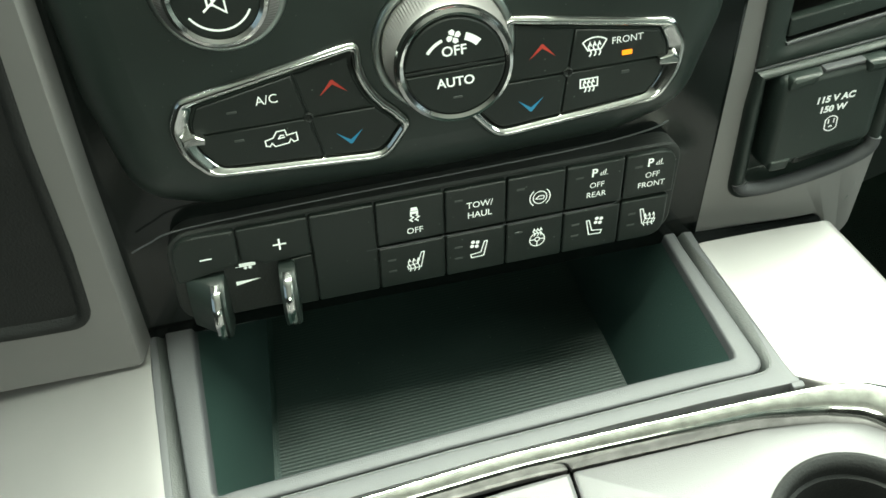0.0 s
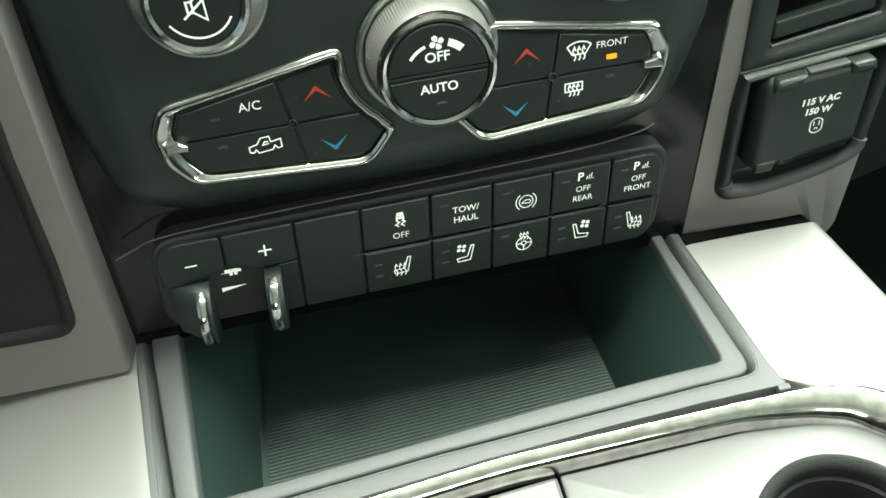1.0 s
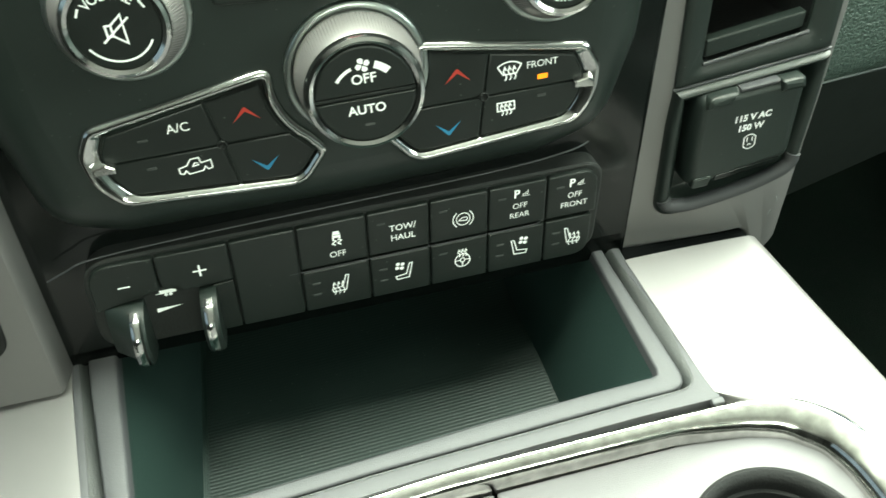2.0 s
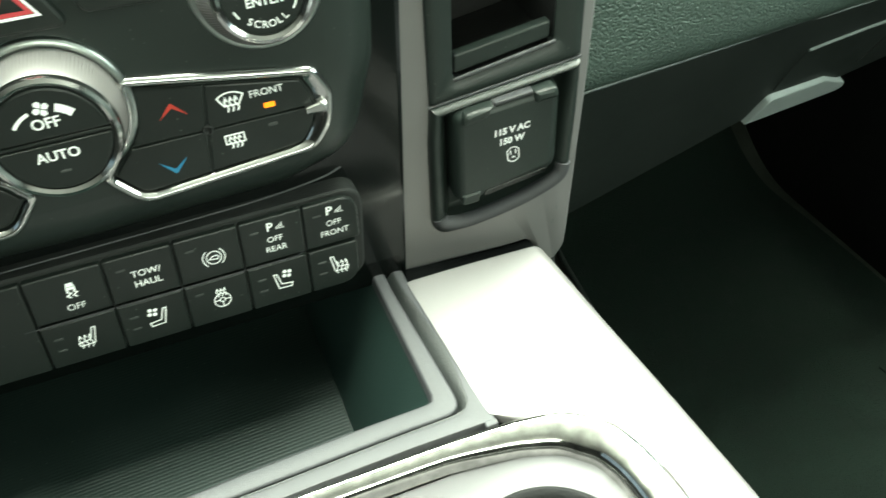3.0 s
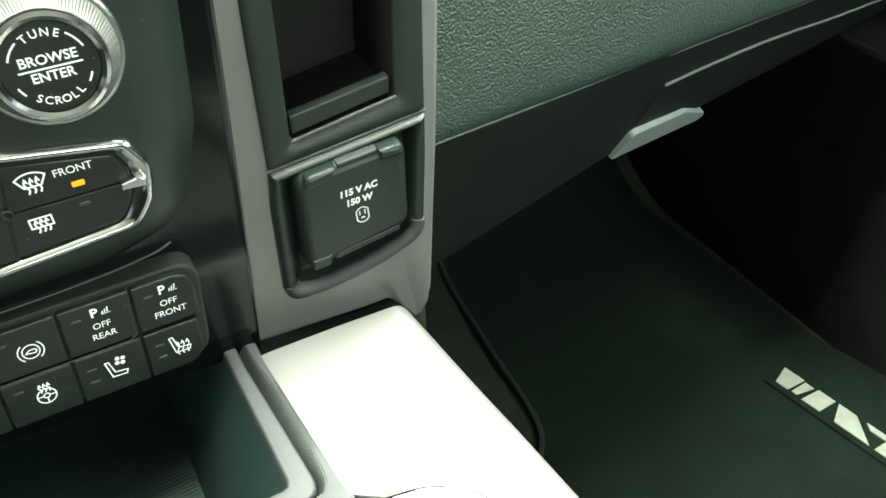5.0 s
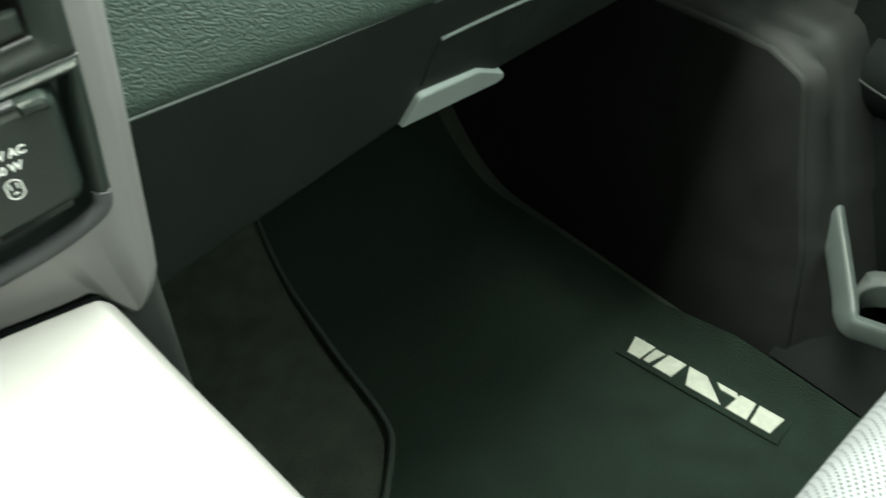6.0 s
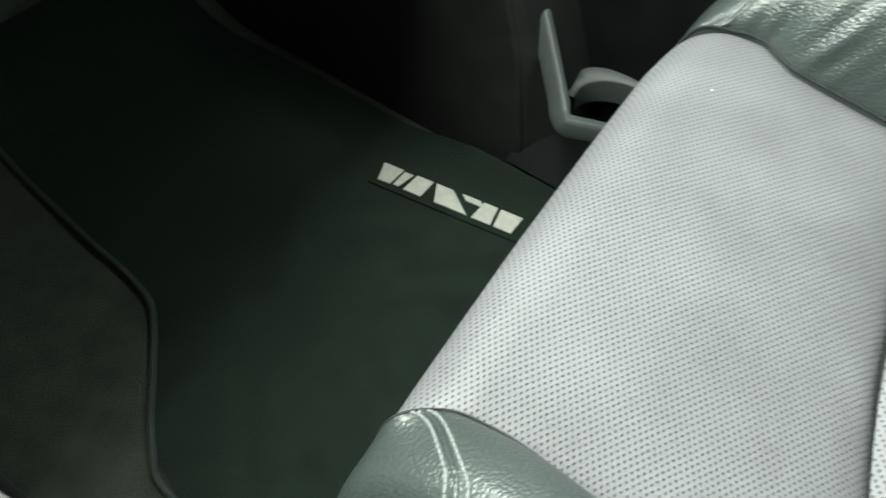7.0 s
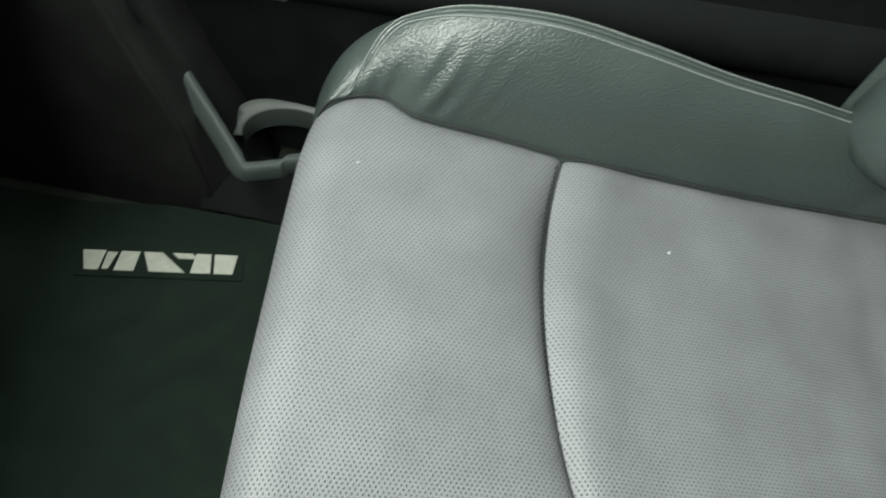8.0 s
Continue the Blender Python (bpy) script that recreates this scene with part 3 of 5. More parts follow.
MH = basis((0.43, 0.1180, 0.404), (1, 0.17, 0), (0, -0.47, 1))
pull = rpoly([(-0.0012, -0.0020, 0.001), (0.1090, -0.0148, 0.003), (0.1170, -0.0125, 0.003), (0.1130, -0.0050, 0.006), (0.0738, 0.0155, 0.010), (0.0094, 0.0232, 0.008)], 0.003, 7)
bm = bmesh.new()
band(bm, pull, MH, [(0.0, -0.006), (0.0003, -0.0004), (0.0009, 0.0003), (0.0016, 0.0005)], True, True)
part("pull_handle", bm, PULL, glove, "satin grey pull handle", 50)

# ---- climate control panel ----
climate = thing("climate_control_panel", (0, 0.0, 0.558), "black climate buttons in a bright chrome surround below the radio", "climate controls")
KC = (0.003, 0.022)
curve_in = [(KC[0] + 0.0297 * math.cos(radians(a)), KC[1] + 0.0297 * math.sin(radians(a)), 0.0) for a in range(230, 184, -9)]
wing = rpoly([(-0.0262, 0.0283, 0.006), (-0.0945, 0.0165, 0.006), (-0.1000, 0.007, 0.01), (-0.0985, -0.006, 0.02), (-0.0900, -0.0165, 0.010), (-0.0215, -0.0215, 0.012), (-0.0105, -0.0080, 0.004)] + curve_in, 0.004, 6)
CHEV = [[(-0.55, -0.28), (-0.04, 0.30), (0.04, 0.30), (0.55, -0.28), (0.0, 0.12)]]


def waves(cx, n=3, gap=0.22, y0=-0.5, y1=0.25):
    out = []
    for i in range(n):
        x = cx + (i - (n - 1) / 2) * gap
        out.append([(x + 0.07 * math.sin(k / 8 * 2 * math.pi), y0 + (y1 - y0) * k / 8) for k in range(9)])
        out.append([(x - 0.07, y1 - 0.1), (x, y1 + 0.08), (x + 0.07, y1 - 0.1)])
    return out


for sgn in (-1, 1):
    outline = wing if sgn < 0 else [(p[0], p[1]) for p in mirror(wing)][::-1]
    within = inset(outline if area2(outline) > 0 else outline[::-1], 0.0034)
    within = [(0.0015 + sgn * (abs(x - 0.0015) - max(0.0, abs(x - 0.0015) - 0.070) * 0.12), y) for x, y in within]
    bm = ring(outline, within, MA, [(0, -0.0014, -0.002), (0, -0.0012, 0.0010), (0, -0.0004, 0.0024), (0, 0.0008, 0.0029), (0, 0.0018, 0.0027), (1, -0.0010, 0.0010), (1, -0.0002, 0.0002), (1, 0.0, -0.003)], 220)
    part("chrome_surround", bm, CHROME, climate, "bright chrome surround", 60)
    part("backing", slab(inset(outline if area2(outline) > 0 else outline[::-1], 0.0030), MA, -0.004, -0.0008, 0.0003), DARK, climate)
    inner = inset(within if area2(within) > 0 else within[::-1], 0.0003)
    sx = 0.0028 + sgn * 0.0518
    sc = (sx, 0.0018)
    up = (0.0065 * sgn, 0.0405)
    across = (1.0, 0.0)
    for row in (0, 1):
        for col in (0, 1):
            piece = clip(inner, sc, (up[0], up[1]) if (col == 0) else (-up[0], -up[1]), 0.00035)
            piece = clip(piece, sc, across if row == 0 else (-1.0, 0.0), 0.00035)
            if len(piece) < 3:
                continue
            b = part("button", slab(tidy(piece), MA, -0.002, 0.0014, 0.0007), BUTTON, climate)
            outer_col = (col == 0) == (sgn < 0)
            if not outer_col:
                cx = {(-1, 0): -0.0378, (-1, 1): -0.0345, (1, 0): 0.0443, (1, 1): 0.0392}[sgn, row]
                cy = 0.0125 if row == 0 else -0.0095
                part("arrow_symbol", blob([[(x, y if row == 0 else -y) for x, y in CHEV[0]]], MA, 0.0014, 0.0098, (cx, cy)), RED if row == 0 else BLUE, b,
                     "red up arrow" if row == 0 else "blue down arrow")
            elif sgn < 0 and row == 0:
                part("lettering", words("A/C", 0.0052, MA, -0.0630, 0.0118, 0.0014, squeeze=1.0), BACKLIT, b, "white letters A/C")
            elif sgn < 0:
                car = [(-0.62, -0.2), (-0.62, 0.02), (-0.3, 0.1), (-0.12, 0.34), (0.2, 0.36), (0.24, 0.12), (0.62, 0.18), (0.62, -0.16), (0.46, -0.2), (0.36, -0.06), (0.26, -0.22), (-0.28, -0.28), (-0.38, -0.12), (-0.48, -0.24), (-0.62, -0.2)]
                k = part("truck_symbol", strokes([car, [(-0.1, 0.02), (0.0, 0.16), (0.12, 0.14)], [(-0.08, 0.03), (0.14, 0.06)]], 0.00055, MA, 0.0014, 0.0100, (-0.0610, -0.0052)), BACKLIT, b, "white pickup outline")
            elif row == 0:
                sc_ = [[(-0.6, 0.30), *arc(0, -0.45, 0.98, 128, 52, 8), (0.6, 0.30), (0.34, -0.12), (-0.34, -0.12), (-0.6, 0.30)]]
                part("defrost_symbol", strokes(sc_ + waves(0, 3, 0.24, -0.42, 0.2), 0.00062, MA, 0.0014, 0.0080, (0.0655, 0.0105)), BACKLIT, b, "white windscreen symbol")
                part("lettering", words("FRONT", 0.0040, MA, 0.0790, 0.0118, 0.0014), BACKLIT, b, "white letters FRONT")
                part("indicator", slab(rect(0.0770, 0.0052, 0.0812, 0.0072, 0.0004), MA, 0.001, 0.0018, 0.0002), AMBER, b, "lit amber indicator")
            else:
                part("defrost_symbol", strokes([[(-0.5, 0.36), (0.5, 0.36), (0.5, -0.14), (-0.5, -0.14), (-0.5, 0.36)]] + waves(0, 3, 0.24, -0.42, 0.2), 0.00062, MA, 0.0014, 0.0072, (0.0635, -0.0050)), BACKLIT, b, "white rear window symbol")
                part("indicator", slab(rect(0.0770, -0.0028, 0.0805, -0.0014, 0.0004), MA, 0.001, 0.0016, 0.0002), GREYPRINT, b)
            if sgn < 0 and outer_col:
                part("indicator", slab(rect(-0.0785, 0.0085 if row == 0 else -0.0035, -0.0748, 0.0096 if row == 0 else -0.0024, 0.0004), MA, 0.001, 0.0016, 0.0002), GREYPRINT, b)
    part("screw", lathe(MA @ Matrix.Translation((sc[0], sc[1], 0)), [(0.0021, -0.001), (0.0021, 0.0016), (0.0016, 0.0022), (0.0010, 0.0016), (0.0006, 0.001)], 20), DARK, climate, "small black screw")
    cx = 0.0015 + sgn * 0.0945
    part("latch", slab(rpoly([(cx - 0.0042, -0.0004), (cx + 0.0042, -0.0010), (cx + 0.0046, 0.0016), (cx + 0.0016, 0.0038), (cx - 0.0042, 0.0028)], 0.0006), MA, 0.0, 0.0046, 0.0009), CHROME, climate, "chrome latch block")

# ---- knobs ----
def knob(name, x, z, r, tall, label, base_r, skirt_r):
    k = thing(name, (x, -0.003 + 0.08 * (z - 0.58), z), label, "knob")
    m = basis((x, -0.003 + 0.08 * (z - 0.58), z), (1, 0, 0), (0, 0.08, 1))
    part("base_ring", lathe(m, [(base_r, -0.002), (base_r, 0.0010), (base_r - 0.0008, 0.0022), (base_r - 0.0024, 0.0026), (base_r - 0.0034, 0.0016), (base_r - 0.0040, 0.0002)], 72), SMOKED, k, "smoked chrome base ring", 60)
    part("ribbed_skirt", lathe(m, [(skirt_r + 0.0012, 0.0), (skirt_r + 0.0010, 0.003, 0.3), (skirt_r + 0.0004, 0.005, 1), (r + 0.0010, tall - 0.0035, 1), (r + 0.0004, tall - 0.0022, 0)], 240, 0.00042), RIBBED, k, "finely ribbed satin grey skirt")
    part("chrome_ring", lathe(m, [(r + 0.0004, tall - 0.0042), (r + 0.0010, tall - 0.0018), (r + 0.0004, tall), (r - 0.0009, tall + 0.0006), (r - 0.0022, tall - 0.0002), (r - 0.0025, tall - 0.0016)], 80), CHROME, k, "bright chrome ring")
    return k, m


fan, mf = knob("fan_knob", 0.0063, 0.6013, 0.0210, 0.0208, "round fan knob with finely ribbed grey skirt and chrome ring", 0.0276, 0.0230)
disc = [(0.0184 * math.cos(2 * math.pi * k / 72), 0.0184 * math.sin(2 * math.pi * k / 72)) for k in range(72)]
ft = 0.0205
bar = clip(clip(disc, (0, -0.0002), (1, 0.0), -0.00065), (0, -0.0002), (-1, 0.0), -0.00065)
part("cap_divider", slab(bar, mf, ft - 0.004, ft + 0.0002, 0.0003), BUTTON, fan)
for row, lo in ((0, (1, 0.0)), (1, (-1, 0.0))):
    b = part("cap_button", slab(clip(disc, (0, -0.0002), lo, 0.00095), mf, ft - 0.004, ft + 0.0006, 0.0009), BUTTON, fan)
    if row == 0:
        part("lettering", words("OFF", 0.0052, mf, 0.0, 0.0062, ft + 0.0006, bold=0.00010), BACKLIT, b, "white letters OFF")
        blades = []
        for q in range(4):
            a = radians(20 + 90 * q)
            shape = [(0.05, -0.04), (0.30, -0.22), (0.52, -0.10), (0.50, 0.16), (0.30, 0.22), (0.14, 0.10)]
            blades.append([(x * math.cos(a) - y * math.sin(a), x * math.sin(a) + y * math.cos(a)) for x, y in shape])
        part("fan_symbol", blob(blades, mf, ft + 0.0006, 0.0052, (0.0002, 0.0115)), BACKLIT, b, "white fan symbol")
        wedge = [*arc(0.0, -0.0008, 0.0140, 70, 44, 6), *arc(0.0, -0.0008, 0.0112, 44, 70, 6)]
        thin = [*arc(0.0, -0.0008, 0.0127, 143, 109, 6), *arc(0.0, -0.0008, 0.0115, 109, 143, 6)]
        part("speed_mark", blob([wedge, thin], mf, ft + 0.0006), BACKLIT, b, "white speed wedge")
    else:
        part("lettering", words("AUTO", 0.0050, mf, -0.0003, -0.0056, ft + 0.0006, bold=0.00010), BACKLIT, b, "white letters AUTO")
        part("indicator", slab(rect(-0.0018, -0.0122, 0.0018, -0.0112, 0.0003), mf, ft, ft + 0.0007, 0.0002), GREYPRINT, b)

vol, mv = knob("volume_knob", -0.0700, 0.6365, 0.0167, 0.0140, "round volume knob with chrome ring", 0.0240, 0.0206)
cap = part("cap", lathe(mv, [(0.0147, 0.0100), (0.0147, 0.0127), (0.0141, 0.0135)], 64), BUTTON, vol)
H = 0.0135
part("lettering", arc_words("VOLUME", 0.0044, mv, 0, 0, 0.0106, 90, 15.5, H, bold=0.00005), BACKLIT, cap, "white letters VOLUME")
part("mute_symbol", strokes([[(-0.5, -0.28), (-0.5, 0.28), (-0.22, 0.28), (0.38, 0.75), (0.38, -0.75), (-0.22, -0.28), (-0.5, -0.28)], [(-0.22, 0.28), (-0.22, -0.28)], [(-0.75, -0.55), (0.7, 0.55)],
                             [(v[0] / 0.0064, v[1] / 0.0064) for v in arc(0, 0.0012, 0.0118, 212, 328, 14)],
                             [(-1.66, 0.95), (-1.48, 1.30)], [(1.66, 0.95), (1.48, 1.30)]], 0.00075, mv, H, 0.0064, (0, -0.0008)), BACKLIT, cap, "white crossed speaker symbol")

tune, mt = knob("tuning_knob", 0.0842, 0.6319, 0.0167, 0.0140, "round tuning knob with chrome ring", 0.0240, 0.0206)
cap = part("cap", lathe(mt, [(0.0147, 0.0100), (0.0147, 0.0127), (0.0141, 0.0135)], 64), BUTTON, tune)
bm = words("BROWSE", 0.0043, mt, 0, 0.0027, H, bold=0.00008)
words("ENTER", 0.0043, mt, 0, -0.0026, H, bm, bold=0.00008)
arc_words("TUNE", 0.0036, mt, 0, 0, 0.0107, 90, 17, H, bm, bold=0.00004)
arc_words("SCROLL", 0.0036, mt, 0, 0, 0.0107, 270, 14, H, bm, inward=True, bold=0.00004)
part("lettering", bm, BACKLIT, cap, "white letters TUNE BROWSE ENTER SCROLL")
part("divider_mark", strokes([[(-0.0092, 0), (0.0092, 0)], arc(0, 0, 0.0116, 128, 158, 5), arc(0, 0, 0.0116, 22, 52, 5), arc(0, 0, 0.0116, 202, 216, 5), arc(0, 0, 0.0116, 324, 338, 5)], 0.0006, mt, H), BACKLIT, cap)

# ---- switch bank ----
bank = thing("switch_bank", (0.03, -0.006, 0.49), "bank of black push switches with white symbols under the climate panel", "switch panel")
COLS = [-0.118, -0.0905, -0.060, -0.0318, -0.0015, 0.0262, 0.0530, 0.0800, 0.1045]
V1, V0, V2 = 0.0240, 0.0016, -0.0215
whole = rpoly([(-0.1195, V2 + 0.001, 0.012), (0.1050, V2 + 0.002, 0.008), (0.1065, V1 + 0.001, 0.009), (-0.1195, V1 + 0.0005, 0.013)], 0.01, 7)
bm = bmesh.new()
band(bm, whole, MB, [(-0.001, -0.02), (-0.001, -0.0012), (0.0, -0.0004), (0.001, -0.0004)], True, True)
part("housing", bm, DARK, bank, "black housing")


def seat_shape(flip):
    a = [(0.34, 0.62), (0.52, 0.62), (0.30, -0.42), (-0.45, -0.46), (-0.52, -0.22), (0.12, -0.14), (0.34, 0.62)]
    return [(-x if flip else x, y) for x, y in a]


def mini_fan(cx, cy, r):
    return [arc(cx + r * math.cos(a), cy + r * math.sin(a), r * 0.62, 0, 330, 9) for a in (0.6, 2.17, 3.74, 5.31)]


def switch(x0, x1, v0, v1, corner=None):
    pts = [[x0 + 0.0003, v0 + 0.0003, 0.0012], [x1 - 0.0003, v0 + 0.0003, 0.0012], [x1 - 0.0003, v1 - 0.0003, 0.0012], [x0 + 0.0003, v1 - 0.0003, 0.0012]]
    if corner is not None:
        pts[corner][2] = 0.009
    return slab(rpoly([tuple(p) for p in pts], 0.0006, 6), MB, -0.002, 0.0022, 0.0008)


HB = 0.0022


def marks(b, x, v, two):
    for dv in ((0.0030, -0.0030) if two else (0.0048,)):
        part("indicator", slab(rect(x, v + dv - 0.0005, x + 0.0036, v + dv + 0.0005, 0.0003), MB, HB - 0.0004, HB + 0.0002, 0.0001), GREYPRINT, b)


W = 0.00046
tops = list(zip(COLS[3:], COLS[4:]))
for i, (x0, x1) in enumerate(tops):
    b = part("switch", switch(x0, x1, V0, V1, 2 if i == 4 else None), BUTTON, bank)
    cx, cv = (x0 + x1) / 2 + 0.0010, (V0 + V1) / 2 - 0.001
    if i:
        marks(b, x0 + 0.0045, cv + 0.001, False)
    if i == 0:
        sy = strokes([[(-0.27, -0.02), (-0.05, -0.16), (-0.33, -0.34), (-0.12, -0.50)], [(0.13, -0.02), (0.35, -0.16), (0.07, -0.34), (0.28, -0.50)], [(-0.2, 0.62), (0.2, 0.62)]], 0.00062, MB, HB, 0.0060, (cx + 0.0008, cv + 0.0030))
        blob([[(-0.30, 0.12), (0.30, 0.12), (0.30, 0.34), (-0.30, 0.34)], [(-0.30, 0.37), (0.30, 0.37), (0.20, 0.64), (-0.20, 0.64)], [(-0.30, 0.0), (-0.16, 0.0), (-0.16, 0.14), (-0.30, 0.14)], [(0.16, 0.0), (0.30, 0.0), (0.30, 0.14), (0.16, 0.14)]], MB, HB, 0.0060, (cx + 0.0008, cv + 0.0030), sy)
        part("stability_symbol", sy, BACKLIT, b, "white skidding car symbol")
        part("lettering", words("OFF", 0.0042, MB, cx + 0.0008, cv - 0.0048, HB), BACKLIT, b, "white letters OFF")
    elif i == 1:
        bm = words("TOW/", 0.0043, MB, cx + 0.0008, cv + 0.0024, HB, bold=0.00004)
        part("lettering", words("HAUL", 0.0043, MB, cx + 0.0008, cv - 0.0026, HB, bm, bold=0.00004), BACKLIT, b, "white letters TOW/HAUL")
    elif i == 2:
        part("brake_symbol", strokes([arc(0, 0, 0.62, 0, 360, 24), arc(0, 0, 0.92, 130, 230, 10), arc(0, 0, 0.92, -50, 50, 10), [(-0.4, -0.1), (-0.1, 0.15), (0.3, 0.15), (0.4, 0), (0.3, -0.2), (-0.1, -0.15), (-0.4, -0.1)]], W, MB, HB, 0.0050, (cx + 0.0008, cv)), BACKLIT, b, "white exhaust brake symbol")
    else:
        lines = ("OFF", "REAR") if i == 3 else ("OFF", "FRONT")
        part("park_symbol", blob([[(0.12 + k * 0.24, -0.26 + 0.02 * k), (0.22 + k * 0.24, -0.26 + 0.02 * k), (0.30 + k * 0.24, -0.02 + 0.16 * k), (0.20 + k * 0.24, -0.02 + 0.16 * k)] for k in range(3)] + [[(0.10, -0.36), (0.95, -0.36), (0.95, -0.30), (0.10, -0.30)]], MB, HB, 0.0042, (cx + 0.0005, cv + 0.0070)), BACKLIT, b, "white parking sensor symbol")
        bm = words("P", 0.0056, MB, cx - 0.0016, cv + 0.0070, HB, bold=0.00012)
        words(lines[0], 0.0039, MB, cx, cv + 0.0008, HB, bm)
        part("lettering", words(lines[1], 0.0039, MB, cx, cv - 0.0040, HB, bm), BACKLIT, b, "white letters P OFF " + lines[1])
for i, (x0, x1) in enumerate(tops):
    b = part("switch", switch(x0, x1 - (0.0016 if i == 4 else 0), V2, V0 - 0.0008, 1 if i == 4 else None), BUTTON, bank)
    cx, cv = (x0 + x1) / 2 + 0.0015, (V0 + V2) / 2 + 0.0002
    marks(b, x0 + 0.0042, cv, i != 2)
    if i in (0, 4):
        fl_ = i == 4
        heat = [[(((-1) ** fl_) * x, y) for x, y in line] for line in waves(-0.12, 3, 0.26, -0.62, 0.16)]
        sy = strokes([seat_shape(fl_)] + heat, W, MB, HB, 0.0076, (cx, cv))
        sl = "white heated seat symbol"
    elif i in (1, 3):
        fl_ = i == 3
        sy = strokes([seat_shape(fl_)], 0.00052, MB, HB, 0.0074, (cx, cv - 0.0006))
        blob(mini_fan((0.25 if fl_ else -0.25), 0.42, 0.20), MB, HB, 0.0076, (cx, cv), sy)
        sl = "white ventilated seat symbol"
    else:
        sy = strokes([arc(0, 0, 0.5, 0, 360, 24), arc(0, 0.02, 0.16, 0, 360, 10), [(-0.5, 0), (-0.16, 0.03)], [(0.5, 0), (0.16, 0.03)], [(0, -0.14), (0, -0.5)]] + waves(0, 3, 0.22, 0.3, 0.78), 0.00050, MB, HB, 0.0070, (cx, cv - 0.0008))
        sl = "white heated steering wheel symbol"
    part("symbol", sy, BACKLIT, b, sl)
part("blank_switch", switch(COLS[2], COLS[3], V2, V1), BUTTON, bank, "plain blank panel")
part("divider_groove", strokes([[(-0.0365, V0 - 0.0004), (0.076, V0 - 0.0004), (0.0785, V0 + 0.0012)]], 0.0006, MB, HB + 0.0003), RIM, bank, "thin light divider line")

# ridge moulded in the gloss panel over the switches; grey paints its edge highlight
rp = smooth_path([(-0.134, 0.0185, -0.0035), (-0.126, 0.0220, -0.0030), (-0.112, 0.0262, -0.0022), (-0.06, 0.0282, -0.002), (0.0, 0.0290, -0.002), (0.06, 0.0302, -0.002), (0.090, 0.0328, -0.0022), (0.100, 0.0350, -0.0035)], 8)
part("moulded_ridge", tube([MB @ p for p in rp], 0.00038, 8), RIM, dashboard, "thin moulded ridge line, highlight painted grey")

# ---- trailer brake controller ----
brake = thing("trailer_brake_controller", (-0.09, -0.010, 0.49), "black trailer brake control with two chrome faced slide levers", "brake control")
part("minus_button", slab(rpoly([(COLS[0], V0, 0.0012), (COLS[1] - 0.0003, 0.0068, 0.0012), (COLS[1] - 0.0003, V1 - 0.0003, 0.0012), (COLS[0], V1 - 0.0003, 0.011)], 0.001, 7), MB, -0.002, 0.0022, 0.0008), BUTTON, brake)
part("minus_symbol", blob([rect(-0.1069, 0.0118, -0.1019, 0.0125, 0.0001)], MB, HB), BACKLIT, brake, "white minus sign")
part("plus_button", slab(rpoly([(COLS[1] + 0.0003, 0.0070), (-0.0835, 0.0070), (-0.0808, 0.0042), (COLS[2] - 0.0003, 0.0050), (COLS[2] - 0.0003, V1 - 0.0003), (COLS[1] + 0.0003, V1 - 0.0003)], 0.0011), MB, -0.002, 0.0022, 0.0008), BUTTON, brake)
part("plus_symbol", strokes([[(-0.0026, 0), (0.0026, 0)], [(0, -0.0026), (0, 0.0026)]], 0.0008, MB, HB, 1, (-0.0732, 0.0130)), BACKLIT, brake, "white plus sign")
part("trailer_symbol", blob([rect(-0.0918, 0.0035, -0.0848, 0.0054, 0.0002), arc(-0.0893, 0.0028, 0.0008, 0, 340, 10), arc(-0.0873, 0.0028, 0.0008, 0, 340, 10), rect(-0.0935, 0.0036, -0.0915, 0.0039, 0.0001)], MB, 0.0), BACKLIT, brake, "white trailer symbol")
part("gain_wedge", blob([[(-0.0945, -0.0058), (-0.0835, -0.0038), (-0.0945, -0.0036)]], MB, 0.0), BACKLIT, brake, "white gain wedge")
part("side_cheek", slab(rpoly([(-0.0695, V2, 0.0006), (COLS[2] - 0.0003, V2, 0.0006), (COLS[2] - 0.0003, 0.0044, 0.0006), (-0.0695, 0.0038, 0.0006)], 0.0006), MB, -0.002, 0.0016, 0.0006), BUTTON, brake)


